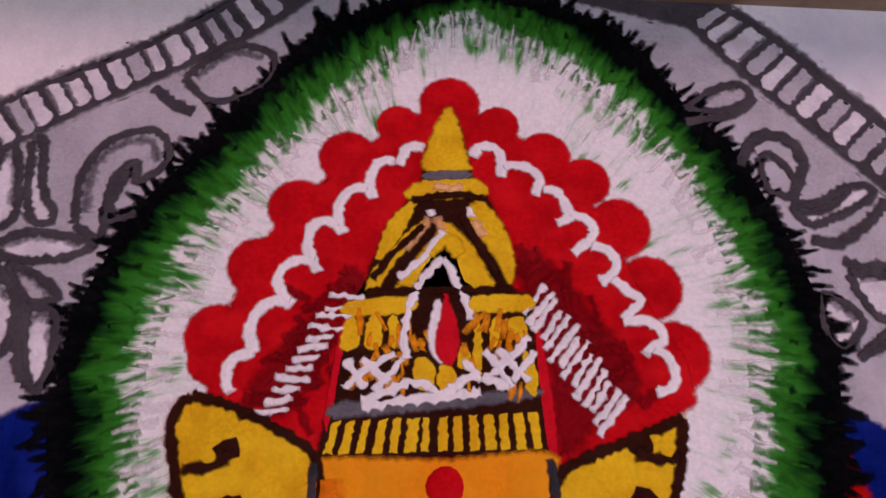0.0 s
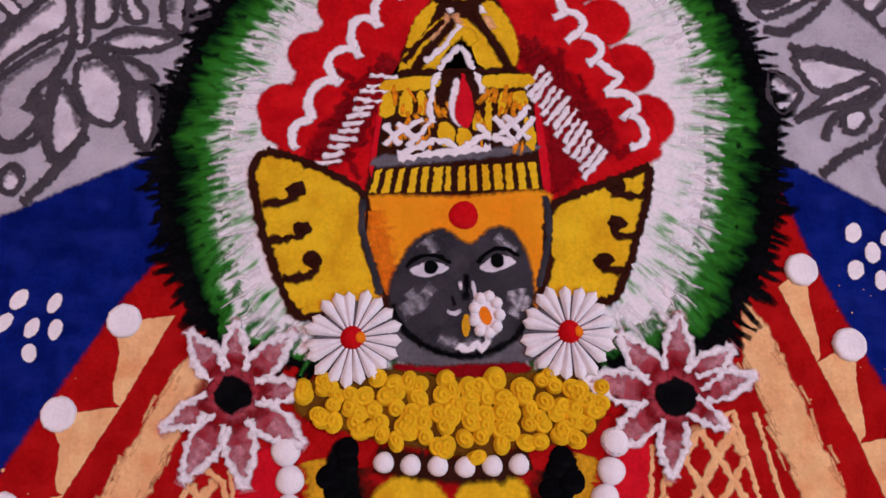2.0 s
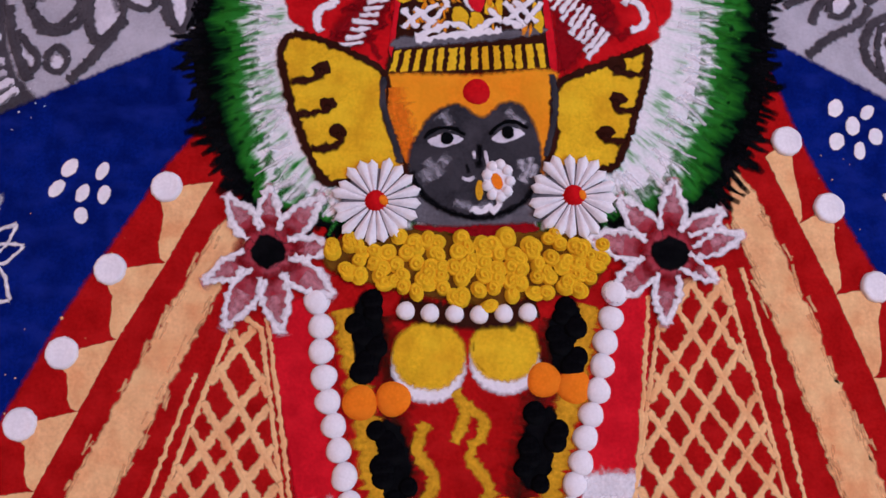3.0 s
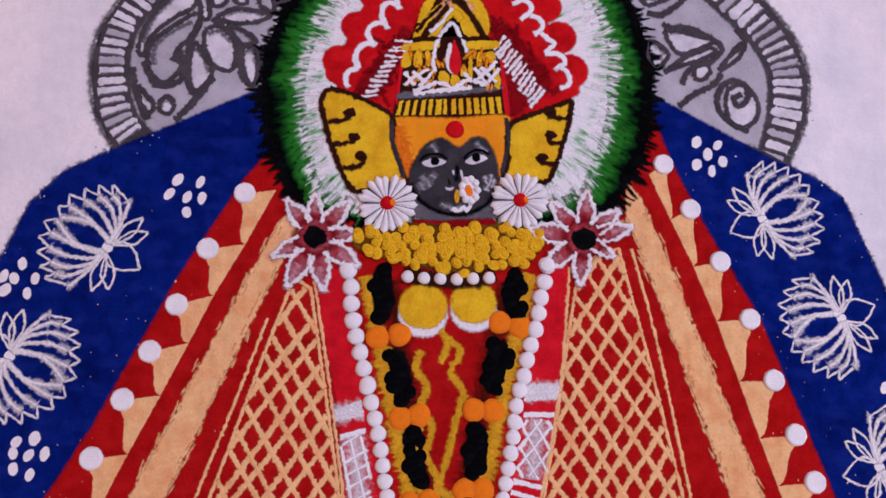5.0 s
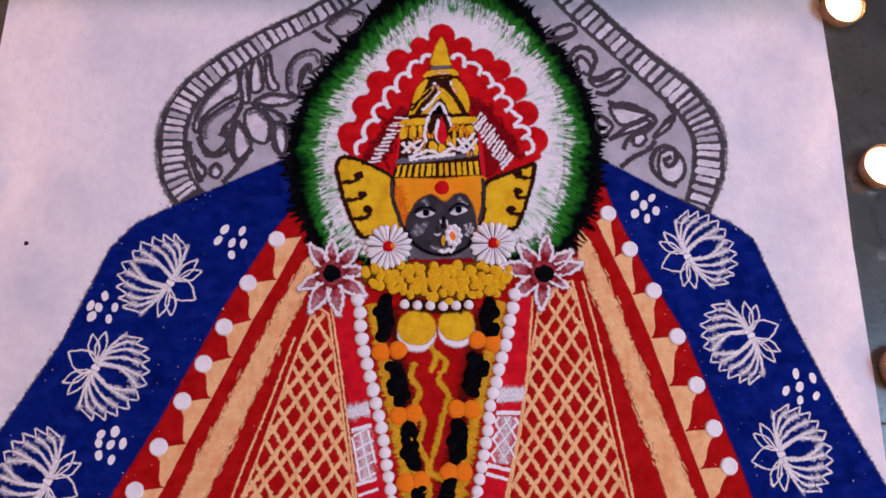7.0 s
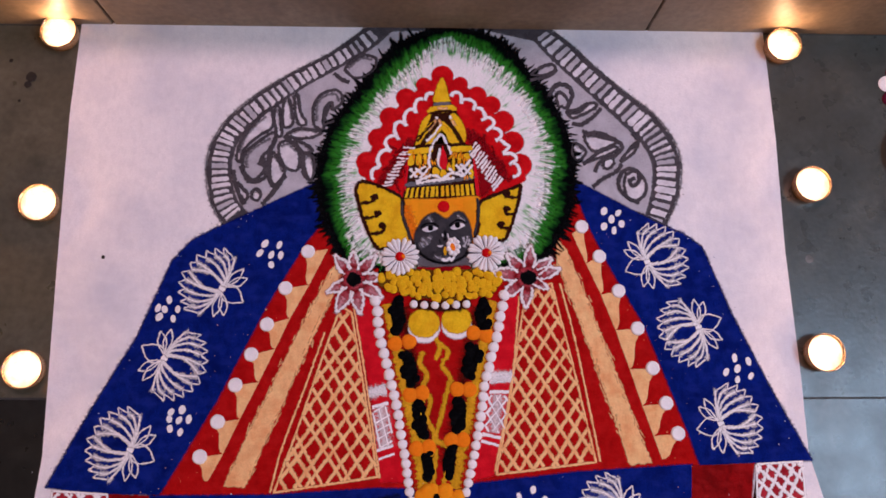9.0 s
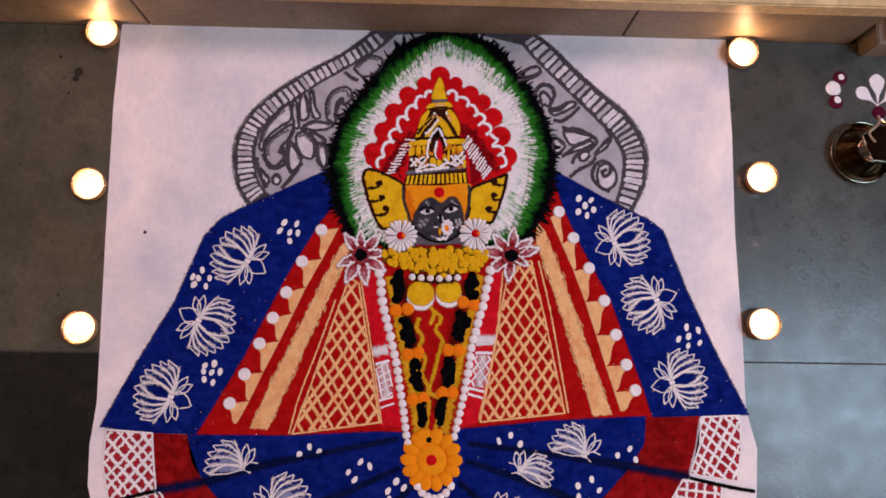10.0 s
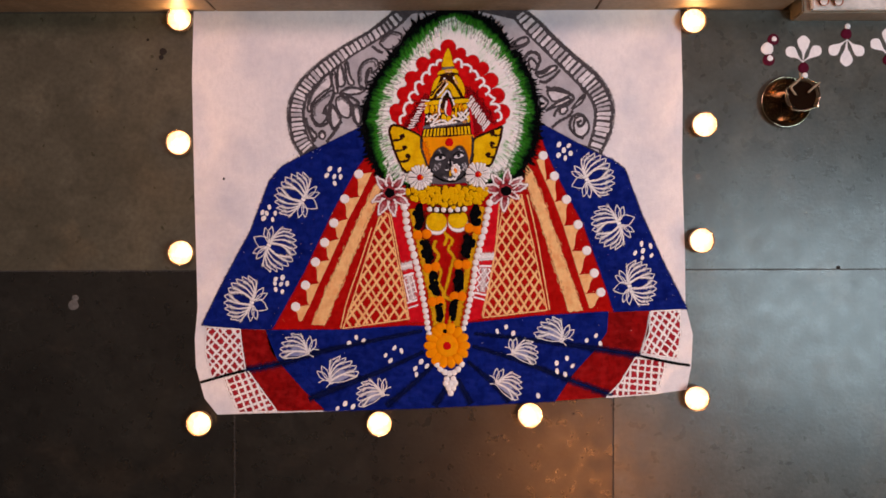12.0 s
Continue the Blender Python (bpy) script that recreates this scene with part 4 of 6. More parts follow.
for line in STRINGS:
    s, want, i = 0.0, 0.0, 0
    total = sum(np.linalg.norm(b - a) for a, b in zip(line, line[1:]))
    for a, b in zip(line, line[1:]):
        if s >= want:
            u = s / total
            r = 5.9 - 1.3 * u
            m = pose(a[0] * MM, a[1] * MM, BASE + 6 * STEP, 0, 0, rnd.uniform(0, 360)) @ Matrix.Diagonal((r / 5.5 * rnd.uniform(0.95, 1.06), r / 5.5, r / 5.5, 1))
            if bead is None:
                bead = dome("bead", 5.6, 3.4, 6, WHITE, art, (0, 0), "round white powder bead", 18, 5)
                bead.matrix_local = m
            else:
                again(bead, "bead", m, art)["label"] = bead["label"]
            want += 1.93 * r
        s += np.linalg.norm(b - a)
for x, y in TASSEL:
    again(bead, "bead", pose(x * MM, y * MM, BASE + 8 * STEP) @ Matrix.Diagonal((0.85, 0.9, 0.9, 1)), art)["label"] = bead["label"]

# halo: black, green and white rings of radial strokes
HALO = [(23.1, 0.7), (82.8, -13.9), (101.4, -33.6), (118.8, -56.7), (133.7, -73.5), (144.1, -93.7), (153.4, -116.6), (159.9, -139.6), (162.8, -161.4), (163.1, -160.3), (161.6, -186.5), (156.2, -214.9), (146.0, -239.6), (131.9, -258.5), (118.5, -267.9), (19.8, -284.4), (-78.1, -271.8), (-87.7, -261.8), (-97.6, -250.3), (-105.5, -233.3), (-113.3, -214.6), (-118.4, -189.6), (-117.5, -178.3), (-117.1, -155.6), (-109.9, -133.5), (-102.0, -112.4), (-85.8, -89.7), (-72.8, -69.8), (-56.7, -48.7), (-33.0, -20.3)]
GREEN_RIM = [(23.3, -12.1), (63.8, -23.0), (88.4, -44.2), (108.2, -68.0), (125.8, -91.9), (137.3, -119.6), (143.8, -144.6), (145.7, -166.2), (142.7, -169.8), (140.9, -198.6), (134.0, -223.8), (125.0, -242.9), (114.1, -255.1), (19.8, -279.4), (-72.5, -263.9), (-82.3, -251.2), (-90.2, -232.9), (-95.4, -211.3), (-97.7, -186.1), (-102.3, -175.9), (-100.1, -154.0), (-93.3, -132.9), (-81.6, -111.6), (-67.1, -88.9), (-49.2, -66.0), (-26.7, -41.6)]
WHITE_RIM = [(18.2, -19.0), (42.8, -27.1), (64.3, -42.1), (85.2, -58.3), (103.8, -78.7), (117.7, -103.5), (126.3, -127.0), (131.0, -151.7), (128.9, -164.3), (128.0, -190.4), (121.8, -215.9), (112.3, -237.9), (98.7, -254.2), (19.7, -274.3), (-58.7, -263.6), (-72.2, -251.0), (-79.2, -232.6), (-84.0, -210.9), (-87.1, -185.8), (-86.5, -169.3), (-83.0, -152.4), (-76.6, -132.3), (-67.1, -115.7), (-54.1, -95.8), (-38.1, -74.8), (-18.7, -55.1), (-3.1, -37.6)]
CENTRE = np.array([(18.5, -157.5)][0])


def fringe(name, rim, count, back, out, width, level, material, parent, label="", spread=0.25, dusty=0.34):
    line = curve(rim, True, 1.0)
    verts, faces, bare = [], [], []
    for k in range(count):
        q = line[int(k / count * len(line)) % len(line)]
        d = q - CENTRE
        d = d / np.linalg.norm(d)
        a = rnd.gauss(0, spread)
        d = np.array((d[0] * math.cos(a) - d[1] * math.sin(a), d[0] * math.sin(a) + d[1] * math.cos(a)))
        s0, s1 = q - d * back * rnd.uniform(0.5, 1.2), q + d * out * rnd.uniform(0.15, 1.0)
        n = 4
        ribbon(verts, faces, bare, [lerp(s0, s1, j / n) + np.array((rnd.gauss(0, 0.3), rnd.gauss(0, 0.3))) * (j > 0) for j in range(n + 1)], width * rnd.uniform(0.6, 1.4), level + rnd.uniform(0, 0.5), 0.4, (0.95, 0.35), 0.3, dusty)
    return tagged(link(name, verts, [tuple(reversed(f)) for f in faces], material, parent, label, False, bare), kind="stuff")


LIGHT_GREEN = powder("light_green_powder", (0.020, 0.20, 0.028), (0.010, 0.14, 0.016), 0.4, 0.7, 80)


def blended_powder(name):
    """White, green and black powder drawn into one another in radial strands."""
    m, n, l, bsdf = mat(name)
    ring_at, strand = n.new("ShaderNodeAttribute"), n.new("ShaderNodeAttribute")
    ring_at.attribute_name, strand.attribute_name = "ring", "strand"
    total = ring_at.outputs["Fac"]
    for stretch, detail, reach in (((0.17, 0.045, 1), 3, 0.92), ((0.45, 0.09, 1), 3, 0.42), ((0.04, 0.05, 1), 2, 0.75)):
        mp, tex = n.new("ShaderNodeMapping"), n.new("ShaderNodeTexNoise")
        mp.inputs["Scale"].default_value = stretch
        l.new(strand.outputs["Vector"], mp.inputs["Vector"])
        l.new(mp.outputs["Vector"], tex.inputs["Vector"])
        tex.inputs["Scale"].default_value, tex.inputs["Detail"].default_value = 1.0, detail
        rng = n.new("ShaderNodeMapRange")
        for key, value in (("From Min", 0.2), ("From Max", 0.8), ("To Min", -reach / 2), ("To Max", reach / 2)):
            rng.inputs[key].default_value = value
        l.new(tex.outputs["Fac"], rng.inputs["Value"])
        add = n.new("ShaderNodeMath")
        l.new(total, add.inputs[0])
        l.new(rng.outputs["Result"], add.inputs[1])
        total = add.outputs[0]
    third = n.new("ShaderNodeMath")
    third.operation, third.inputs[1].default_value = "DIVIDE", 3.0
    l.new(total, third.inputs[0])
    ramp = n.new("ShaderNodeValToRGB")
    l.new(third.outputs[0], ramp.inputs["Fac"])
    stops = ((0.74, (0.82, 0.81, 0.82)), (0.97, (0.68, 0.75, 0.71)), (1.14, (0.24, 0.45, 0.25)), (1.34, (0.016, 0.20, 0.024)),
             (1.80, (0.010, 0.135, 0.011)), (2.20, (0.0028, 0.038, 0.007)), (2.50, (0.0015, 0.0028, 0.003)))
    el = ramp.color_ramp.elements
    while len(el) < len(stops):
        el.new(0.5)
    for e, (at_ring, colour) in zip(el, stops):
        e.position, e.color = at_ring / 3.0, (*colour, 1)
    grains = mixed(n, l, (0.86, 0.86, 0.86), (1.0, 1.0, 1.0), noisy(n, l, 600, 0.3, 0.7, 3))
    tint = n.new("ShaderNodeMix")
    tint.data_type, tint.blend_type = "RGBA", "MULTIPLY"
    tint.inputs[0].default_value = 1.0
    l.new(ramp.outputs["Color"], tint.inputs[6])
    l.new(grains, tint.inputs[7])
    l.new(tint.outputs[2], bsdf.inputs["Base Color"])
    bsdf.inputs["Roughness"].default_value, bsdf.inputs["Specular IOR Level"].default_value = 0.95, 0.0
    bump(n, l, bsdf, noisy(n, l, 380, 0.2, 0.8, 6), 0.28, 0.0008)
    return m


BLEND = blended_powder("blended_halo_powder")


def reach_of(rim, grow):
    """How far a rim lies from the halo's centre, by the angle from straight down."""
    p = np.array(curve(rim, True, 1.0)) - CENTRE
    a = np.mod(np.arctan2(p[:, 1], p[:, 0]) + math.pi / 2, 2 * math.pi)
    order = np.argsort(a)
    a, r = a[order], np.hypot(p[:, 0], p[:, 1])[order] + grow
    return lambda ang: float(np.interp(ang, a, r, period=2 * math.pi))


RADII = [reach_of(WHITE_RIM, 5.0), reach_of(GREEN_RIM, 4.0), reach_of(HALO, 0.0)]


def halo_ring(name, rings, label):
    """One ring of the halo, between two of its rims (0 centre, 1 white, 2 green, 3 black)."""
    sides, verts, faces, ring_v, strand_v = 420, [], [], [], []
    for i in range(sides + 1):
        ang = 2 * math.pi * i / sides
        rw, rg, rb = (f(ang) for f in RADII)
        for k, v in enumerate(rings):
            r = rw * (0.2 + 0.8 * v) if v <= 1 else rw + (rg - rw) * (v - 1) if v <= 2 else rg + (rb - rg) * (v - 2)
            level = 6.0 - 0.8 * max(0.0, v - 1) + rnd.uniform(-0.15, 0.15) * (0.2 < v < 2.9 and v not in (1, 2))
            x, y = CENTRE[0] + r * math.sin(ang), CENTRE[1] - r * math.cos(ang)
            verts.append((x * MM, y * MM, BASE + level * STEP))
            ring_v.append(v)
            strand_v += [ang * 140, r, 0.0]
    n = len(rings)
    for i in range(sides):
        faces += [(i * n + k, i * n + k + 1, (i + 1) * n + k + 1, (i + 1) * n + k) for k in range(n - 1)]
    ob = link(name, verts, [tuple(reversed(f)) for f in faces], BLEND, art, label, True)
    ob.data.attributes.new("ring", "FLOAT", "POINT").data.foreach_set("value", ring_v)
    ob.data.attributes.new("strand", "FLOAT_VECTOR", "POINT").data.foreach_set("vector", strand_v)
    return ob


halo = halo_ring("halo_black_ring", (2, 2.25, 2.5, 2.75, 3), "black outer ring of the halo")
ring = halo_ring("halo_green_ring", (1, 1.25, 1.5, 1.75, 2), "green middle ring of the halo")
glow = halo_ring("halo_white_ring", (0, 0.4, 0.6, 0.8, 1), "white inner ring of the halo")
fringe("black_feathering", HALO, 270, 8, 12.5, 6.6, 4.6, BLACK, halo, "ragged black strokes", 0.3, 0.2)
fringe("dark_feathering", GREEN_RIM, 70, -2, 14, 4.5, 5.4, BLACKISH, halo, "dark green strokes drawn into the black", 0.2, 0.6)
fringe("green_feathering", GREEN_RIM, 120, 9, 7, 4.5, 5.8, GREEN, ring, "feathered green strokes", 0.2, 0.6)
fringe("light_feathering", WHITE_RIM, 170, 0, 16, 4.2, 6.0, LIGHT_GREEN, ring, "light green strokes", 0.2, 0.6)
fringe("white_feathering", WHITE_RIM, 110, 10, 12, 4.6, 6.3, WHITE, glow, "feathered white strokes", 0.2, 0.62)

# red scalloped cap and crown
cap = patch("red_cap", [(17.7, -54.7), (33.0, -64.8), (42.4, -69.7), (61.8, -83.2), (75.8, -102.7), (86.7, -125.0), (96.1, -146.2), (107.4, -163.2), (109.0, -178.7), (100.1, -185.0), (79.0, -196.4), (57.7, -206.4), (-25.0, -206.6), (-41.6, -195.7), (-64.1, -183.7), (-67.9, -170.7), (-64.9, -158.1), (-59.5, -142.8), (-55.1, -126.9), (-41.9, -107.6), (-23.6, -87.0), (-4.0, -70.0), (6.2, -63.4)], 7, RED, art, "red scalloped cap", False, 0.5)
for (x, y), r in zip([(17.8, -58.8), (-2.9, -69.4), (-22.4, -85.1), (-40.0, -107.6), (-52.8, -132.4), (-64.4, -159.5), (-64.5, -168.6), (37.7, -68.1), (56.5, -81.4), (72.1, -92.2), (84.8, -111.7), (95.1, -135.7), (102.4, -162.0)],
                     (12.4, 8.6, 11.2, 11.4, 11.2, 11.6, 9, 8.6, 10.6, 10.4, 12.4, 12.6, 13.2)):
    flat_face("scallop", 7, RED, cap, (x, y), r, r, 0, 0.2)
for shape in ([(-11.9, -140.0), (-17.3, -132.3), (-29.6, -150.5), (-44.2, -170.0), (-50.3, -178.3), (-38.5, -186.9), (-27.2, -168.4), (-18.1, -152.3)], [(45.1, -127.7), (51.7, -122.8), (67.4, -140.6), (80.4, -157.6), (88.7, -174.2), (73.5, -186.7), (59.4, -196.9), (55.9, -166.9), (49.1, -144.5)]):
    patch("shade", shape, 9, DEEP_RED, cap, "dark red shaded powder", True, 1.4, 1.4, 2.6)
for rim in ([(-13.8, -136.7), (-27.2, -154.8), (-39.8, -174.0), (-44.7, -184.1)], [(48.3, -129.9), (62.8, -147.4), (76.8, -164.1), (84.3, -178.4)]):
    shades = []
    for k in range(34):
        q = lerp(rim[0], rim[-1], rnd.random()) + np.array((rnd.gauss(0, 7), rnd.gauss(0, 5)))
        a = rnd.uniform(0, math.pi)
        e = np.array((math.cos(a), math.sin(a))) * rnd.uniform(3, 8)
        shades.append([q - e, q, q + e])
    verts, faces, bare = [], [], []
    for k, line in enumerate(shades):
        ribbon(verts, faces, bare, curve(line, False, 1.5), rnd.uniform(4, 8), 9.2 + 0.02 * k, 0.6, (0.7, 0.7), 0.2, 0.45)
    tagged(link("shade", verts, [tuple(reversed(f)) for f in faces], DEEP_RED, cap, "thinly strewn dark red powder", False, bare), kind="stuff")
for shape in ([(-23.6, -188.5), (-20.0, -154.5), (-16.1, -150.1), (-19.3, -179.4), (-21.2, -193.3)], [(51.1, -147.8), (54.9, -164.8), (58.0, -196.9), (54.1, -195.1), (51.6, -173.2)]):
    patch("red_fold", shape, 10, BRIGHT_RED, cap, "bright red fold", True, 0.3)
stroke("scallop_line", [
    [(8.2, -80.4), (4.4, -79.4), (0.2, -82.1), (-1.9, -88.5)], [(-2.9, -87.5), (-7.1, -86.0), (-11.2, -89.7), (-12.8, -97.3), (-11.2, -103.6)], [(-13.2, -99.1), (-18.3, -99.1), (-23.1, -103.8), (-24.1, -111.9), (-21.9, -118.8)],
    [(-23.2, -115.1), (-29.0, -113.5), (-33.8, -116.5), (-34.7, -123.4), (-32.1, -129.9), (-30.0, -134.7)], [(-31.4, -129.9), (-37.0, -129.8), (-43.0, -133.2), (-44.4, -138.9), (-40.8, -145.5), (-38.0, -147.8)], [(-39.2, -146.6), (-45.2, -146.0), (-50.9, -150.7), (-52.5, -157.6), (-50.5, -166.1)],
    [(-49.7, -165.7), (-55.0, -166.6), (-58.7, -170.7), (-58.5, -176.8), (-56.5, -180.5)]], 4.3, 10, WHITE, cap, "white scalloped line", True, 0.4)
stroke("scallop_line", [
    [(27.4, -83.6), (29.8, -79.0), (34.5, -78.4), (38.3, -81.1), (39.1, -87.4), (39.0, -92.1)], [(39.6, -87.4), (44.7, -86.3), (50.8, -87.8), (53.9, -92.4), (52.3, -99.7)], [(55.2, -96.6), (60.2, -97.0), (64.2, -102.6), (65.3, -108.2), (60.2, -110.8)],
    [(65.4, -107.2), (71.3, -108.1), (74.7, -112.6), (73.1, -117.6), (66.0, -123.1)], [(73.4, -119.5), (79.7, -121.4), (82.5, -126.0), (80.9, -131.1), (75.8, -134.5)], [(80.8, -132.6), (86.5, -137.3), (90.9, -141.0), (88.5, -144.3), (83.8, -149.0)],
    [(83.7, -149.5), (91.2, -148.9), (97.2, -151.6), (98.1, -156.4), (92.6, -159.9), (90.7, -162.2)], [(94.8, -159.4), (100.1, -163.2), (101.8, -168.8), (99.7, -174.3), (94.0, -175.9)]], 4.1, 10, WHITE, cap, "white scalloped line", True, 0.4)
for (a, b), n, w, thick in ((([(-18.9, -144.0)][0], [(-41.8, -185.7)][0]), 12, 8.5, 3.0), (([(50.9, -142.0)][0], [(78.1, -184.3)][0]), 14, 12.5, 3.3)):
    a, b = np.array(a), np.array(b)
    d = (b - a) / np.linalg.norm(b - a)
    s = np.array((-d[1], d[0]))
    zig = []
    for i in range(n):
        q, lean = lerp(a, b, (i + rnd.uniform(-0.15, 0.15)) / (n - 1)), rnd.uniform(0.8, 1.2)
        reach = w * rnd.uniform(0.45, 0.75)
        zig.append([q + s * reach - d * 3.2 * lean, q + s * rnd.uniform(-1, 1), q - s * reach + d * 3.0 * lean])
    stroke("zigzag", zig, thick, 10, WHITE, cap, "white feathered zigzag", True, 0.6, (0.7, 0.9), 1.5, False, 0.22)


crown = patch("crown", [(17.3, -60.4), (21.9, -68.0), (25.8, -84.8), (28.1, -92.8), (33.5, -101.0), (40.8, -115.0), (43.5, -127.8), (42.1, -137.4), (48.5, -140.8), (50.9, -156.5), (54.4, -182.3), (55.3, -200.1), (15.5, -200.3), (-26.0, -204.1), (-22.7, -186.5), (-19.7, -158.8), (-17.6, -143.6), (-11.9, -141.1), (-10.9, -132.1), (-4.3, -113.2), (3.0, -102.8), (7.8, -93.7), (9.2, -80.4), (12.7, -71.1)], 10, BROWN, art, "brown and gold tiered crown", False, 0.4)
GOLDS = [
    [(17.3, -61.5), (20.9, -68.0), (24.8, -84.8), (25.3, -88.4), (9.3, -89.6), (10.1, -80.3), (12.7, -71.1)], [(7.2, -95.7), (27.7, -93.8), (31.3, -100.1), (3.6, -102.3)],
    [(-8.4, -127.4), (-4.2, -114.4), (2.4, -105.3), (5.3, -105.1), (-0.8, -119.0), (-6.6, -127.8)], [(-11.1, -140.0), (-9.3, -133.2), (1.4, -118.9), (8.4, -112.7), (4.7, -120.0), (-3.4, -131.8), (-7.3, -139.9)],
]
GOLDS += [
    [(29.1, -103.4), (34.9, -106.8), (40.8, -118.6), (43.1, -129.0), (41.7, -135.9), (37.4, -128.0), (30.9, -116.6), (26.4, -109.6)], [(0.1, -138.9), (13.4, -119.6), (17.7, -113.5), (26.5, -121.5), (33.1, -132.8), (34.8, -136.8), (24.6, -137.2), (17.9, -124.1), (11.6, -131.3), (6.5, -139.4)],
    [(-17.1, -145.7), (3.9, -143.2), (4.1, -148.5), (-17.2, -150.5)], [(29.3, -142.3), (48.1, -141.2), (48.4, -146.1), (29.3, -147.6)],
]
GOLDS += [
    [(-18.0, -153.4), (-14.9, -152.6), (-13.6, -161.1), (-19.2, -162.6)], [(-9.7, -152.5), (-6.2, -151.9), (-5.8, -160.9), (-10.3, -161.4)], [(-2.5, -152.2), (0.0, -151.7), (0.8, -160.2), (-1.7, -160.7)], [(35.2, -151.6), (38.2, -151.5), (36.5, -159.5), (34.4, -159.1)], [(41.6, -151.4), (46.2, -150.1), (47.4, -156.6), (42.6, -156.7)],
    [(28.9, -155.0), (31.0, -153.9), (31.1, -169.7), (28.6, -169.8)], [(46.6, -163.0), (50.1, -167.1), (51.1, -176.3), (47.5, -175.4)], [(8.4, -166.3), (13.7, -169.2), (12.8, -176.4), (7.7, -174.6)], [(16.7, -169.1), (20.8, -170.0), (22.0, -176.2), (16.9, -176.3)], [(23.8, -161.6), (26.5, -163.6), (26.1, -167.8), (23.3, -167.5)],
]
for shape in GOLDS:
    heart = np.mean(np.array(shape), axis=0)
    shape = [tuple(np.array(q) + (np.array(q) - heart) / (np.linalg.norm(np.array(q) - heart) + 1e-9) * 0.9) for q in shape]
    patch("gold_field", shape, 11, YELLOW, crown, "golden yellow powder", True, 0.5, 1.2)
lo, hi = [(-24.3, -201.9), (55.0, -198.0)], [(-21.0, -188.4), (52.4, -182.9)]
for i in range(14):
    u = (i + 0.12 + rnd.uniform(-0.05, 0.05)) / 14
    v = u + 0.047 * rnd.uniform(0.75, 1.1)
    shape = [tuple(lerp(lo[0], lo[1], u)), tuple(lerp(lo[0], lo[1], v)), tuple(lerp(hi[0], hi[1], v) + np.array((rnd.uniform(-0.8, 0.8), 0))), tuple(lerp(hi[0], hi[1], u))]
    patch("gold_bar", [tuple(lerp(shape[0], shape[3], 0.1)), tuple(lerp(shape[1], shape[2], 0.12)), tuple(lerp(shape[1], shape[2], 0.95)), tuple(lerp(shape[0], shape[3], 0.93))], 11, YELLOW, crown, "", False, 0.5, 1.2)
verts, faces, bare = [], [], []
for k in range(60):
    q = np.array((rnd.uniform(-16, 47), rnd.uniform(-178, -150)))
    if abs(q[0] - 18) > 6:
        e = np.array((rnd.gauss(0, 1.2), rnd.uniform(2.0, 4.5)))
        ribbon(verts, faces, bare, [q - e, q, q + e], rnd.uniform(2.0, 3.6), 11.3 + 0.01 * k, 0.4, (0.8, 0.8), 0.4, 0.3)
tagged(link("gold_dab", verts, [tuple(reversed(f)) for f in faces], AMBER, crown, "amber dabs on the brown", False, bare), kind="stuff")
stroke("gold_dab", [[(11, -126), (17, -119), (23, -126)]], 6, 11.6, YELLOW, crown, "golden yellow dab", True, 0.6)
stroke("pale_dab", [[(2, -124), (7, -117), (11, -111)], [(14, -110), (16, -116)], [(28, -111), (32, -118)], [(12, -97), (18, -98), (24, -97)]], 5, 12.2, PEACH, crown, "pale peach dab", True, 0.7, (0.8, 0.8), 1.5, False, 0.42)
patch("crown_band", [(-21.0, -187.8), (-19.1, -182.4), (0.9, -181.8), (31.1, -177.9), (50.5, -175.3), (51.9, -178.3), (31.1, -182.3), (5.1, -185.1)], 11, SMOKE, crown, "grey crown band", True, 0.6)
stroke("crown_trim", [[(-11.0, -183.6), (4.9, -181.1), (19.0, -179.5), (31.1, -177.5)], [(-11.1, -182.4), (0.7, -176.8), (8.7, -174.5), (19.0, -178.3), (27.0, -172.3), (41.3, -175.6)]], 3.2, 12, WHITE, crown, "white crown trim", True, 0.8)
stroke("crown_cross", [[(-17.8, -177.3), (-7.8, -168.9), (0.2, -164.5)], [(-17.7, -167.1), (-9.4, -177.1)], [(-12.0, -166.9), (-1.4, -174.8)], [(-7.3, -178.0), (3.3, -166.4)], [(32.1, -162.4), (38.3, -169.5), (42.3, -175.6)], [(31.1, -172.8), (39.3, -167.4), (48.8, -156.5)], [(37.3, -161.2), (48.5, -173.3)], [(42.4, -173.5), (50.8, -161.8)], [(24.9, -165.8), (31.1, -173.8)]],
       3.0, 12, WHITE, crown, "white crossed strokes", True, 0.7)
stroke("crown_arch", [[(16.6, -127.0), (20.2, -133.2), (25.1, -144.3), (26.8, -151.2)], [(16.6, -127.0), (9.6, -135.9), (4.6, -146.1), (3.0, -158.0), (4.3, -166.4)], [(0.2, -136.2), (8.2, -128.0), (16.6, -116.0)], [(9.8, -109.1), (13.1, -107.7)], [(26.0, -105.3), (26.9, -110.1)]], 3.0, 12, WHITE, crown, "white pointed arch", True, 0.6)
patch("crown_ring", [(9.3, -91.1), (25.1, -89.9), (26.3, -92.9), (8.3, -94.4)], 12, SMOKE, crown, "grey crown ring", True, 0.4)
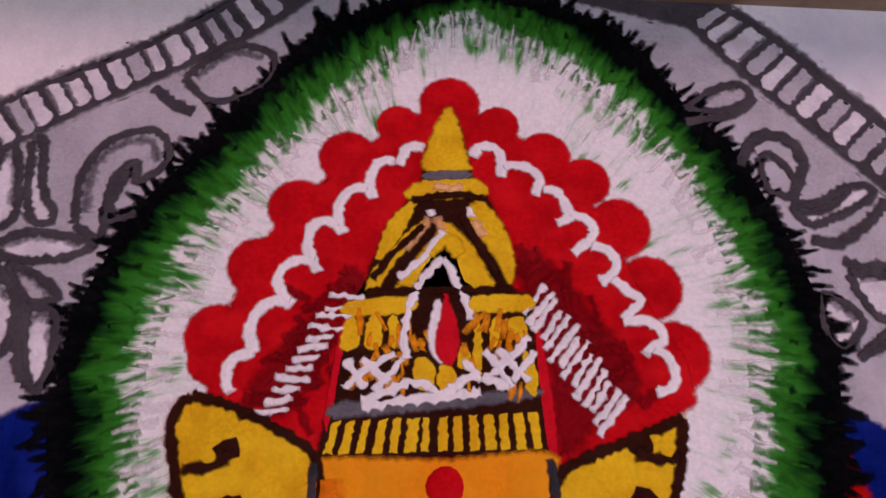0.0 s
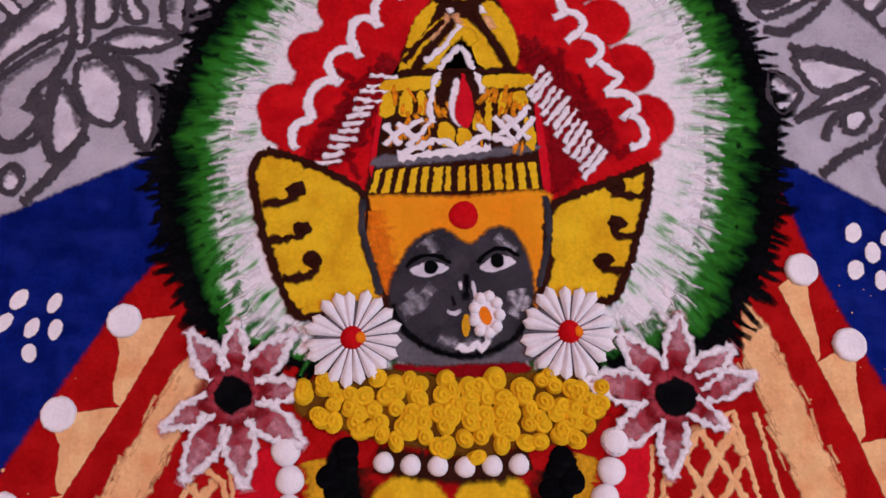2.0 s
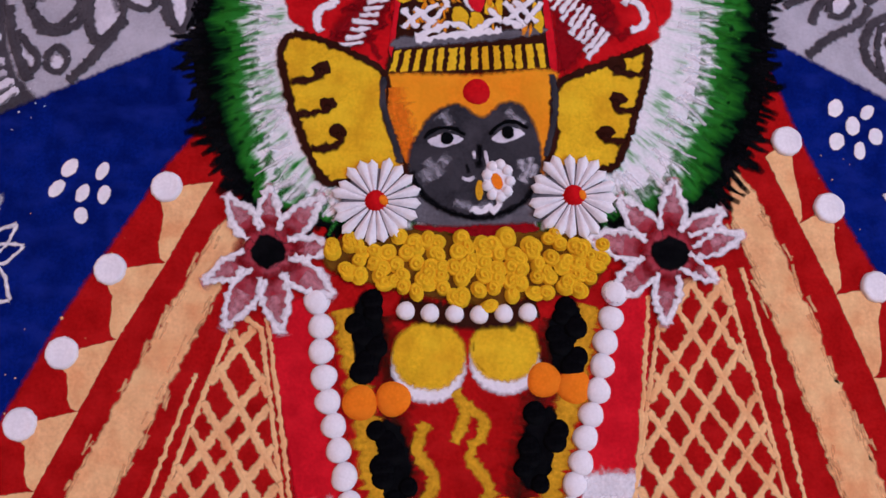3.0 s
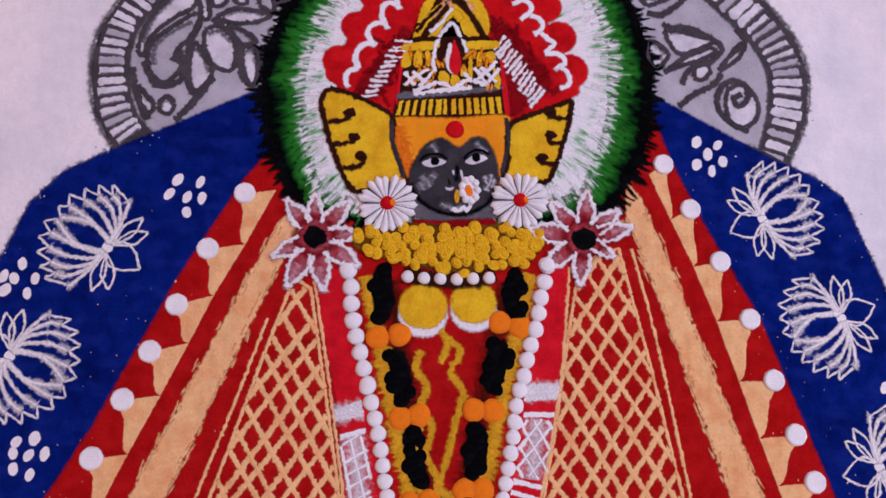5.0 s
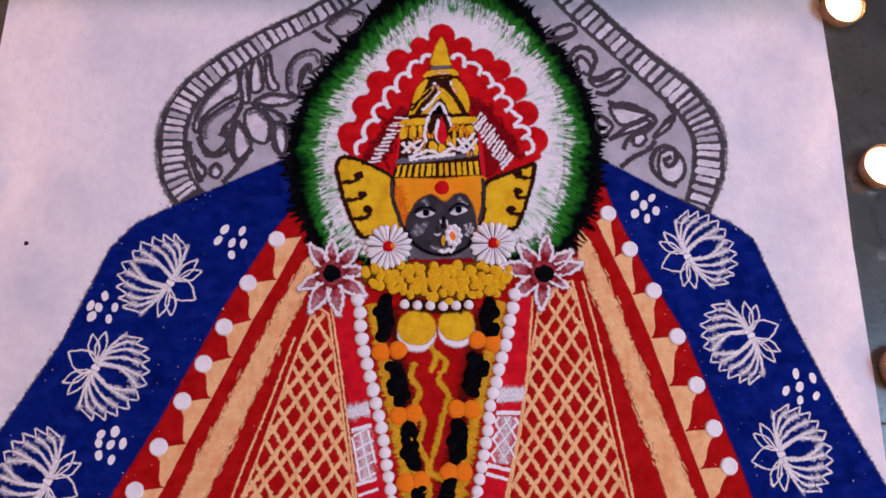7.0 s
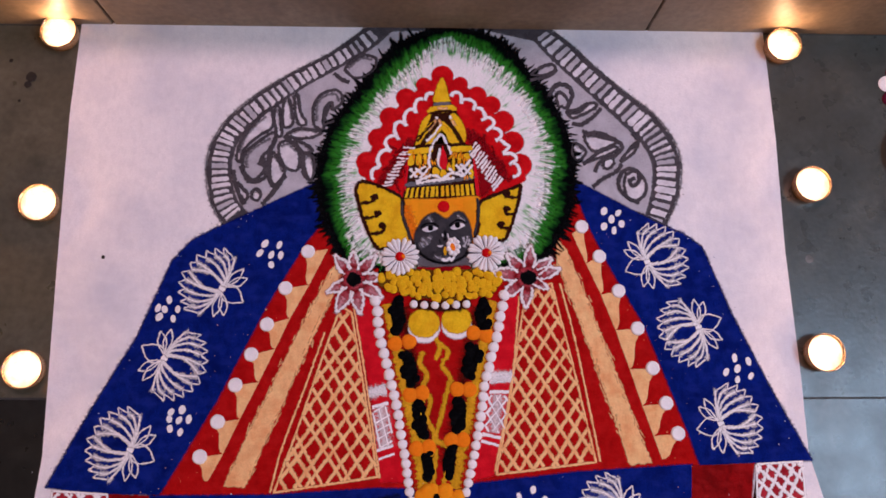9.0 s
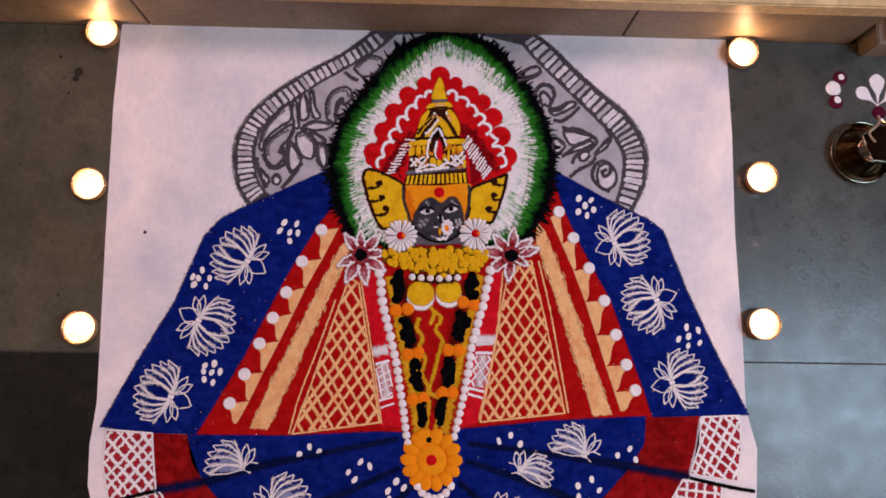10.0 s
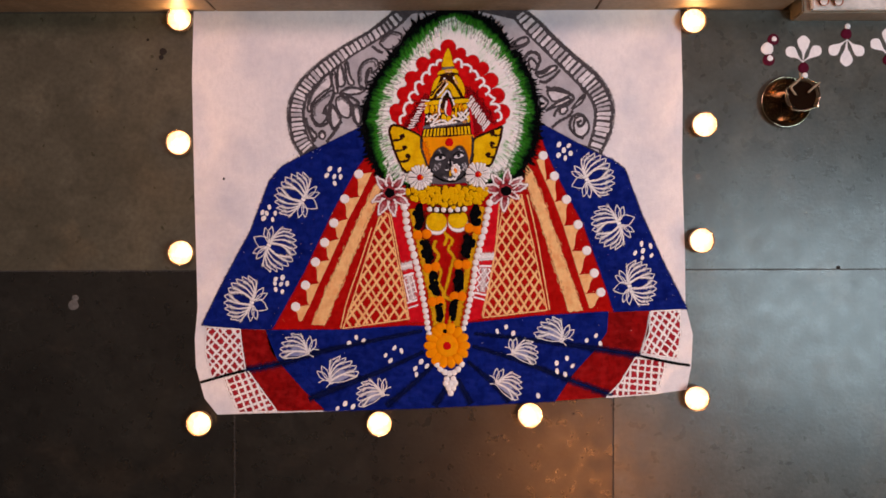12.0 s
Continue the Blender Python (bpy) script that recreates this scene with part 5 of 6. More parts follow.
stroke("crown_line", [[(23.1, -108.5), (28.7, -119.0), (37.4, -133.7)], [(-9.6, -136.6), (-1.6, -124.9), (8.9, -113.9)], [(3.7, -103.7), (17.4, -100.7), (32.2, -101.1)], [(-11.8, -141.6), (13.9, -140.2), (42.8, -138.7)]], 3.0, 12, BROWN, crown, "dark brown line", True, 0.5)
patch("jewel_rim", [(14.5, -143.5), (18.4, -148.9), (20.7, -159.6), (18.7, -167.0), (14.6, -166.1), (11.3, -158.8), (12.5, -151.3)], 12, WHITE, crown, "white jewel rim", True, 0.4)
patch("jewel", [(17.8, -141.2), (21.8, -151.0), (23.2, -160.6), (20.4, -168.0), (16.2, -166.0), (14.4, -158.7), (16.3, -150.1)], 13, BRIGHT_RED, crown, "red drop jewel", True, 0.4)

# gold side wings, brow, face, ear flowers
for shape, hooks in (([(-70.1, -181.4), (-56.7, -184.6), (-40.7, -191.4), (-26.6, -199.9), (-23.6, -210.3), (-23.8, -222.2), (-17.6, -239.5), (-14.6, -252.0), (-39.3, -255.1), (-50.4, -256.1), (-56.9, -246.7), (-64.0, -232.0), (-71.2, -211.0), (-75.6, -190.4)], ([(-70.0, -206.1), (-63.1, -205.8), (-56.3, -203.1), (-55.4, -199.4)], [(-66.0, -223.2), (-58.1, -221.9), (-52.4, -221.0), (-51.5, -217.4)], [(-58.7, -239.9), (-49.7, -238.9), (-44.9, -235.9), (-46.2, -231.3)])),
                     ([(103.1, -184.4), (90.2, -190.0), (75.5, -196.3), (58.7, -204.4), (55.8, -217.9), (56.3, -232.1), (53.5, -246.1), (67.9, -246.7), (83.0, -246.2), (89.5, -235.5), (96.2, -216.3), (100.9, -199.0)], ([(100.9, -198.5), (93.6, -198.8), (87.6, -198.3), (87.2, -194.1)], [(96.2, -216.8), (89.5, -217.8), (85.3, -215.5), (86.8, -211.8)], [(91.0, -232.7), (84.4, -232.9), (79.8, -231.7), (80.3, -228.8)]))):
    wing = patch("crown_wing", shape, 11, YELLOW, art, "yellow side wing with brown hooks", True, 0.4)
    stroke("wing_outline", [shape + shape[:1]], 4.0, 12, BROWN, wing, "brown outline", True, 0.6)
    stroke("wing_hook", list(hooks), 4.0, 13, BROWN, wing, "brown hook", True, 0.8, (1.0, 1.0), 1.5, False, 0.15)
    for h in hooks:
        flat_face("hook_eye", 13, BROWN, wing, h[-1], 4.3, 3.8, 0, 1.0)
brow = patch("brow", [(-26.0, -202.8), (-3.4, -201.1), (20.4, -200.9), (55.5, -197.9), (56.3, -213.1), (54.4, -229.8), (50.5, -246.2), (46.0, -250.9), (-10.0, -252.9), (-15.0, -245.2), (-20.9, -230.4), (-25.1, -216.3)], 12, AMBER, art, "orange brow", True, 0.4)
stroke("brow_shade", [[(-21.8, -208.5), (-19.7, -220.9), (-15.6, -234.8), (-12.2, -246.2)], [(-18.6, -216.1), (-16.0, -227.8), (-11.9, -239.3)]], 14, 13, ORANGE, brow, "deeper orange shading", True, 1.2, (1.0, 0.8), 1.5, False, 0.62)
stroke("brow_edge", [[(-25.5, -203.0), (-25.6, -216.3), (-21.4, -230.4), (-16.1, -246.3)], [(55.3, -199.7), (56.7, -213.0), (55.1, -227.4), (51.7, -241.6)]], 3.2, 13, CHARCOAL, brow, "charcoal edge", True, 0.4)
patch("neck_shade", [(-8.4, -261.8), (-13.4, -271.9), (0.2, -275.8), (22.6, -277.3), (45.0, -274.4), (51.8, -267.6), (46.0, -257.7), (22.4, -269.6)], 12, SMOKE, art, "grey neck shade", True, 0.6)
patch("neck_band", [(-8.9, -275.2), (5.6, -276.2), (21.4, -275.1), (46.5, -274.1), (45.1, -279.5), (18.8, -281.4), (-6.2, -279.9)], 13, DEEP_RED, art, "dark red neck band", True, 0.5)
face = patch("dark_face_shape", [(-12.5, -248.5), (-11.9, -239.3), (-4.6, -225.0), (2.6, -218.1), (10.3, -216.3), (17.5, -220.8), (21.0, -222.6), (25.2, -220.5), (31.4, -215.3), (39.7, -215.6), (45.7, -224.2), (49.3, -237.0), (49.8, -247.4), (46.0, -258.8), (35.9, -268.7), (22.5, -272.9), (7.8, -270.6), (-3.7, -264.3), (-10.2, -257.4)], 14, CHARCOAL, art, "plain dark grey rounded shape", True, 0.4)
for eye, dot in (([(-4.9, -236.0), (-0.5, -232.4), (6.2, -231.0), (13.5, -233.7), (8.5, -237.2), (1.2, -238.6)], [(5.1, -233.6)][0]), ([(25.3, -234.0), (29.6, -229.4), (35.7, -227.2), (42.9, -230.3), (37.4, -234.0), (30.0, -235.9)], [(33.8, -230.1)][0])):
    eye = [tuple(lerp(q, dot, 0.10)) for q in eye]
    patch("white_almond", eye, 16, PALE_GREY, face, "white almond shape", True, 0.3, 1.0)
    flat_face("dot", 17, BLACK, face, dot, 3.0, 3.2, 0, 0.3)
stroke("brow_line", [[(-6.0, -234.0), (-0.8, -229.6), (6.8, -228.3), (13.9, -231.8)], [(25.0, -231.4), (30.0, -226.5), (36.3, -224.4), (43.6, -227.9)]], 1.8, 16, BLACK, face, "thin black line", True, 0.3)
stroke("light_line", [[(17.6, -239.5), (18.2, -243.5)], [(22.9, -239.2), (24.5, -247.1), (23.0, -250.6)], [(12.3, -252.6), (16.2, -253.8), (18.5, -252.4)]], 1.8, 16, PALE_GREY, face, "pale grey line", True, 0.4)
stroke("soft_patch", [[(-4, -244), (-1, -248), (3, -252)], [(2, -243), (6, -246)], [(-6, -249), (-2, -255)]], 11, 15, GREY, face, "soft grey patch", True, 1.4, (0.8, 0.8), 1.5, False, 0.77)
stroke("soft_patch", [[(44.5, -242), (44, -247), (40, -254)], [(40, -243), (41, -249)], [(46.5, -245), (44.5, -252)]], 8, 15, PALE_GREY, face, "soft pale patch", True, 1.2, (0.7, 0.9), 1.5, False, 0.76)
stroke("soft_patch", [[(2, -221), (6, -226), (5, -229)], [(33, -219), (37, -222), (42, -226)], [(9, -264), (18, -267), (27, -265)]], 9, 15, GREY, face, "soft grey patch", True, 1.2, (0.8, 0.6), 1.5, False, 0.76)
stroke("dark_patch", [[(20.4, -236), (20.8, -242), (20.0, -248)], [(14.5, -246), (15.5, -250.5)], [(-11, -250), (-6, -260), (6, -269), (20, -271.5), (34, -268), (45, -259), (49, -249)]], 3.6, 15.4, BLACK, face, "soft black shading", True, 0.7, (0.8, 0.8), 1.5, False, 0.4)
ornament = flat_face("ring_ornament", 16, WHITE, face, [(29.3, -253.8)][0], 6.5, 9.5, 15, 0.6, "white flower ornament")
for k in range(9):
    a = 2 * math.pi * k / 9
    q = np.array([(29.3, -253.8)][0]) + np.array((5.5 * math.cos(a), 8.0 * math.sin(a)))
    dome("bead", 2.7, 2.0, 16, WHITE, face, q, "", 8, 3)
flat_face("orange_drop", 18, ORANGE, face, [(28.8, -254.3)][0], 2.6, 4.2, 20, 0.3)
flat_face("gold_drop", 17, GOLD, face, [(20.5, -258.6)][0], 1.8, 5.0, 0, 0.3)
stroke("bead_line", [[(16.7, -267.2), (21.3, -269.2), (25.0, -266.2), (27.3, -269.0), (30.2, -263.8)]], 3.0, 16, WHITE, face, "white dotted line", True, 0.6)
dome("brow_dot", 6.6, 1.6, 13, RED, art, [(19.0, -209.7)][0], "round red dot")


def ear_flower(c, r):
    f = dome("ear_flower", r * 0.80, 1.6, 14, SMOKE, art, c, "white pleated ear flower with red heart", 20)
    verts, faces = [], []
    n = 7
    for i in range(n + 1):
        u = i / n
        w = (0.55 + 2.55 * u) * math.sqrt(max(0.0, 1 - max(0, (u - 0.78) / 0.22) ** 2)) + 0.05
        for j, s in enumerate((-1, -0.5, 0, 0.5, 1)):
            verts.append(((0.22 + 0.80 * u) * r * MM, s * w * MM, (4.2 * math.sqrt(1 - 0.8 * s * s) * (0.75 + 0.25 * math.sin(math.pi * u)) - 0.8) * MM))
        if i:
            k = 5 * i
            faces += [(k - 5 + j, k + j, k + j + 1, k - 5 + j + 1) for j in range(4)]
    one = link("petal", verts, faces, WHITE, f, "", True)
    for k in range(19):
        o = one if k == 0 else again(one, "petal", Matrix(), f)
        o.matrix_local = pose(0, 0, 0.0004, 0, 0, 360 * k / 19 + rnd.uniform(-3, 3)) @ Matrix.Diagonal((rnd.uniform(0.94, 1.06), 1, 1, 1))
    h = dome("heart", 5.4, 5.4, 0, RED, f, (0, 0), "red heart")
    h.location = (0, 0, 0.0006)
    s = dome("heart_spot", 3.0, 5.6, 0, ORANGE, f, (0, 0), "orange spot")
    s.location = (0.003, 0, 0.0006)
    return f


EARS = [(-27.3, -265.1), (64.3, -260.7)]
for c in EARS:
    ear_flower(c, 20.0)


def star_flower(c, tips):
    c = np.array(c)
    f = flat_face("star_flower", 14, ROSE, art, c, 11, 11, 0, 1.6, "pink and white pointed flower with black heart")
    for tip in tips:
        d = np.array(tip) - c
        lng = np.linalg.norm(d)
        d = d / lng
        s = np.array((-d[1], d[0]))
        w = lng * 0.19
        rim = [c + d * lng * 0.2 + s * w * 0.5, c + d * lng * 0.55 + s * w, c + d * lng, c + d * lng * 0.55 - s * w, c + d * lng * 0.2 - s * w * 0.5]
        patch("petal", rim, 14.5, ROSE, f, "rose red petal", False, 1.1, 1.4, 1.5)
        stroke("petal_rim", [[c + d * lng * 0.30 + s * w * 0.75, c + d * lng * 0.62 + s * w * 0.85, c + d * lng * 1.02], [c + d * lng * 0.30 - s * w * 0.75, c + d * lng * 0.62 - s * w * 0.85, c + d * lng * 1.02]], 4.2, 15.6, WHITE, f, "white petal outline", True, 0.9, (0.7, 0.9), 1.5, False, 0.3)
        stroke("petal_haze", [[c + d * lng * 0.55, c + d * lng * 0.8, c + d * lng * 1.06]], w * 1.5, 15.3, PINK, f, "thin pale powder haze", True, 1.0, (1.0, 0.6), 1.5, False, 0.6)
    stroke("heart_haze", [[c + np.array((13 * math.cos(a), 13 * math.sin(a))) for a in np.linspace(0, 2 * math.pi, 13)]], 7, 15.9, DEEP_RED, f, "thin dark red haze", True, 1.2, (1.0, 1.0), 1.5, False, 0.58)
    flat_face("heart", 16.6, BLACK, f, c, 8.4, 8.0, 0, 1.6, "black heart")
    return f


# gold rosette collar
UMBER = powder("umber_powder", (0.09, 0.035, 0.004), (0.26, 0.12, 0.006), 0.4, 0.8, 90)
COLLAR = [(-51.1, -290.7), (-44.1, -282.5), (-28.4, -283.6), (-12.8, -277.9), (5.6, -278.1), (21.4, -280.0), (45.1, -277.3), (71.6, -276.3), (79.9, -284.2), (76.4, -297.6), (65.8, -305.7), (44.9, -307.4), (26.7, -312.9), (8.6, -310.6), (-12.1, -307.1), (-30.4, -302.7), (-46.1, -297.2)]
collar = patch("collar", COLLAR, 13, UMBER, art, "collar of yellow powder rosettes", True, 0.6)
rose_v, rose_f = [(0, 0, 2.6 * MM)], []
for j in range(1, 8):
    for i in range(14):
        a, u = 2 * math.pi * i / 14, j / 7
        h = 3.4 * math.sqrt(max(0, 1 - u * u)) + 1.05 * math.sin(2 * math.pi * (1.9 * u) + a)
        rose_v.append((5.0 * u * math.cos(a) * MM, 5.0 * u * math.sin(a) * MM, max(-0.2, h) * MM))
for i in range(14):
    rose_f.append((0, 1 + i, 1 + (i + 1) % 14))
    for j in range(6):
        s, e = 1 + 14 * j, 15 + 14 * j
        rose_f.append((s + i, e + i, e + (i + 1) % 14, s + (i + 1) % 14))
rosette = None
xs, ys = [p[0] for p in COLLAR], [p[1] for p in COLLAR]
row, y = 0, min(ys) + 2
while y < max(ys):
    x = min(xs) + (row % 2) * 4.4
    while x < max(xs):
        q = np.array((x + rnd.gauss(0, 1.5), y + rnd.gauss(0, 1.5)))
        if inside(q, COLLAR) and min(math.dist(q, e) for e in EARS) > 19:
            m = pose(q[0] * MM, q[1] * MM, BASE + 13 * STEP, rnd.uniform(-14, 14), rnd.uniform(-14, 14), rnd.uniform(0, 360)) @ Matrix.Diagonal((rnd.uniform(0.66, 0.95), rnd.uniform(0.68, 1.0), 0.95, 1))
            if rosette is None:
                rosette = link("rosette", rose_v, rose_f, YELLOW, collar, "", True)
                rosette.matrix_local = m
            else:
                again(rosette, "rosette", m, collar)
        x += 6.2
    y, row = y + 5.5, row + 1
stroke("necklace_ground", [[(-15.8, -313.6), (-1.6, -316.0), (16.4, -317.5), (31.9, -316.7), (47.5, -312.5)]], 11, 12, BROWN, art, "dark brown necklace ground", True, 0.8)
for x, y in [(-12.4, -315.4), (-1.4, -316.2), (9.7, -316.3), (20.8, -316.6), (31.9, -315.9), (42.8, -315.2)]:
    dome("necklace_pearl", 4.3, 3.2, 13, WHITE, art, (x, y), "white necklace pearl")
star_flower([(-75.6, -289.0)][0], [(-96.2, -263.9), (-76.8, -258.8), (-52.3, -263.0), (-46.0, -286.6), (-45.6, -308.9), (-67.8, -326.0), (-92.8, -323.9), (-103.5, -303.5)])
star_flower([(108.4, -286.4)][0], [(112.0, -252.2), (133.9, -265.8), (142.9, -277.6), (129.4, -299.3), (104.9, -319.3), (80.0, -308.1), (70.2, -280.4), (85.9, -261.0)])


# spilled powder
def dust(name, line, spread, count, material, level, label):
    verts, faces = [], []
    for k in range(count):
        q = line[rnd.randrange(len(line))] + np.array((rnd.gauss(0, spread), rnd.gauss(0, spread)))
        r, b, z = abs(rnd.gauss(0.15, 0.2)) + 0.18, len(verts), BASE + level * STEP
        for j in range(5):
            a = 2 * math.pi * j / 5 + k
            w = r * rnd.uniform(0.7, 1.2)
            verts.append(((q[0] + w * math.cos(a)) * MM, (q[1] + w * math.sin(a)) * MM, z))
        verts.append((q[0] * MM, q[1] * MM, z + r * 0.7 * MM))
        faces += [(b + j, b + (j + 1) % 5, b + 5) for j in range(5)]
    tagged(link(name, verts, faces, material, art, label), kind="stuff")


WING_L = straight([(-146.6, -284.5), (-166.6, -320.0), (-212.5, -416.6), (-262.3, -505.7)], False)
WING_R = straight([(177.4, -235.3), (197.4, -278.0), (230.2, -338.6), (249.8, -393.9), (268.4, -445.8), (278.7, -479.7)], False)
EDGE_L = straight([(-375.1, -498.7), (-338.2, -424.6), (-297.1, -349.4), (-266.8, -269.6), (-247.4, -247.1), (-211.9, -228.1), (-163.5, -204.1)], False)
EDGE_R = straight([(395.9, -474.9), (360.6, -405.5), (323.6, -323.3), (297.5, -252.0), (278.5, -237.8), (244.1, -222.2), (198.2, -196.9)], False)
dust("peach_dust", WING_L + WING_R, 16, 110, PEACH, 5, "spilled peach grains")
dust("white_dust", EDGE_L + EDGE_R, 12, 60, WHITE, 5, "spilled white grains")
dust("blue_dust", EDGE_L + EDGE_R, 3, 150, BLUE, 0.3, "spilled blue grains")
dust("pale_dust", straight([(-363.4, -513.1), (370.8, -494.5)], False), 40, 36, WHITE, 6, "spilled white grains")
dust("grey_dust", [np.array(q) for q in OUT_L + OUT_R], 4, 60, SMOKE, 2, "spilled grey grains")
stroke("blue_haze", [EDGE_L, EDGE_R], 5, 0.4, BLUE, art, "thin blue powder haze", False, 1.2, (1.0, 1.0), 1.5, False, 0.62)
stroke("grey_haze", [OUT_L[::5], OUT_R[::5]], 5, 0.5, SMOKE, art, "thin grey powder haze", False, 1.2, (1.0, 1.0), 1.5, False, 0.66)


# ---- things on the floor ----
def tea_light(place):
    t = tagged(empty("tea_light", (0, 0, 0)), "lit white tea light in a clear cup on the stone floor", "candle", "tea lights round the rangoli")
    bm = bmesh.new()
    prof = [(0.0, 0.0), (17.5, 0.0), (18.5, 1.0), (20.0, 14.5), (19.4, 14.6), (18.0, 1.6), (0.0, 1.2)]
    rows = []
    for r, z in prof:
        if r == 0:
            rows.append([bm.verts.new((0, 0, z * MM))])
        else:
            rows.append([bm.verts.new((r * MM * math.cos(2 * math.pi * i / 28), r * MM * math.sin(2 * math.pi * i / 28), z * MM)) for i in range(28)])
    for a, b in zip(rows, rows[1:]):
        for i in range(28):
            j = (i + 1) % 28
            bm.faces.new([v for v in dict.fromkeys((a[i % len(a)], a[j % len(a)], b[j % len(b)], b[i % len(b)]))])
    cup = part("cup", bm, CUP, t, "clear plastic cup", True)
    bm = bmesh.new()
    rows = []
    for r, z in ((0, 1.6), (17.4, 1.7), (18.6, 11.6), (17.0, 11.2), (9.0, 10.2), (0, 10.0)):
        rows.append([bm.verts.new((0, 0, z * MM))] if r == 0 else [bm.verts.new((r * MM * math.cos(2 * math.pi * i / 28), r * MM * math.sin(2 * math.pi * i / 28), z * MM)) for i in range(28)])
    for a, b in zip(rows, rows[1:]):
        for i in range(28):
            j = (i + 1) % 28
            bm.faces.new([v for v in dict.fromkeys((a[i % len(a)], a[j % len(a)], b[j % len(b)], b[i % len(b)]))])
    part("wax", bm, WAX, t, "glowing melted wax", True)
    bm = bmesh.new()
    bmesh.ops.create_cone(bm, segments=8, radius1=0.0008, radius2=0.0005, depth=0.006, cap_ends=True, matrix=pose(0, 0, 0.013))
    part("wick", bm, WICK, t, "burnt wick")
    bm = bmesh.new()
    bmesh.ops.create_uvsphere(bm, u_segments=10, v_segments=8, radius=1)
    for v in bm.verts:
        w = 0.0032 * (1 - 0.55 * max(0, v.co.z))
        v.co = Vector((v.co.x * w, v.co.y * w, 0.021 + v.co.z * 0.008))
    f = part("flame", bm, FLAME, t, "small warm flame", True)
    f.visible_shadow = False
    t.location = place
    return t


SPOTS = [(-405, -15), (-407, -210), (-404, -383), (-376, -652), (-92, -653), (145, -640), (407, -614), (415, -366), (420, -184), (403, -21)]
first = tea_light((SPOTS[0][0] * MM, SPOTS[0][1] * MM, 0))
for x, y in SPOTS[1:]:
    copy_thing(first, pose(x * MM, y * MM, 0, 0, 0, rnd.uniform(0, 360)))
for x, y in SPOTS:
    lamp("candle_glow", "POINT", (x * MM, y * MM, 0.0205), (0, 0, 0), 0.13, (1.0, 0.58, 0.25), 0.005)


def lathe(profile, segments=32):
    """A turned body from (radius, height) pairs in millimetres."""
    bm = bmesh.new()
    rows = []
    for r, z in profile:
        rows.append([bm.verts.new((0, 0, z * MM))] if r == 0 else [bm.verts.new((r * MM * math.cos(2 * math.pi * i / segments), r * MM * math.sin(2 * math.pi * i / segments), z * MM)) for i in range(segments)])
    for a, b in zip(rows, rows[1:]):
        for i in range(segments):
            j = (i + 1) % segments
            bm.faces.new(list(dict.fromkeys((a[i % len(a)], a[j % len(a)], b[j % len(b)], b[i % len(b)]))))
    return bm


def oil_lamp(place):
    """A steel tray with a small spouted oil lamp standing off its middle."""
    t = tagged(empty("oil_lamp"), "polished steel oil lamp with spouts in a round steel tray", "oil lamp")
    part("tray", lathe([(0, 0.2), (30, 0.2), (36, 3), (39, 8), (40, 8.6), (39.4, 9.2), (38, 8.4), (34.5, 4.2), (29, 1.8), (0, 1.6)], 40), STEEL, t, "round steel tray", True)
    bx, by = 15, 6
    foot = part("foot", lathe([(0, 1.8), (16, 1.8), (15, 4), (7, 7), (5.5, 14), (8, 19), (0, 19.5)]), STEEL, t, "turned steel foot", True)
    foot.location = (bx * MM, by * MM, 0)
    bm = lathe([(0, 18), (9, 18.5), (17, 22), (23.5, 28), (25.5, 34), (24.5, 34.4), (22.8, 29), (15, 24), (0, 22.5)], 72)
    for v in bm.verts:
        a = math.degrees(math.atan2(v.co.y, v.co.x))
        if v.co.z > 0.028:
            for spout in (37, 100, 162, -41, -127):
                d = abs((a - spout + 180) % 360 - 180)
                if d < 15:
                    k = 1 + 0.2 * (1 - d / 15) ** 1.3
                    v.co.x, v.co.y = v.co.x * k, v.co.y * k
    bowl = part("bowl", bm, STEEL, t, "steel lamp bowl with pinched spouts", True)
    bowl.location = (bx * MM, by * MM, 0)
    oil = part("oil", lathe([(0, 28.4), (10, 28.5), (21.6, 28.4)], 32), OIL, t, "dark lamp oil", True)
    oil.location = (bx * MM, by * MM, 0)
    verts, faces = [], []
    for k, pts in enumerate((((9, 40), (10, 32), (4, 25), (-4, 17), (3, 6)), ((40, 25), (30, 17), (22, 10)))):
        line = curve(pts, False, 2)
        for i, q in enumerate(line):
            d = line[min(i + 1, len(line) - 1)] - line[max(i - 1, 0)]
            d = d / np.linalg.norm(d)
            for j in range(6):
                a = 2 * math.pi * j / 6
                verts.append(((q[0] - d[1] * 1.7 * math.cos(a)) * MM, (q[1] + d[0] * 1.7 * math.cos(a)) * MM, (33 + 1.7 * math.sin(a)) * MM))
            if i:
                s = len(verts) - 12
                faces += [(s + j, s + (j + 1) % 6, s + 6 + (j + 1) % 6, s + 6 + j) for j in range(6)]
        link("cotton_wick", verts, faces, COTTON, t, "oil-soaked cotton wick", True)
        verts, faces = [], []
    t.location = place
    return t


oil_lamp((0.5505, -0.148, 0.0))


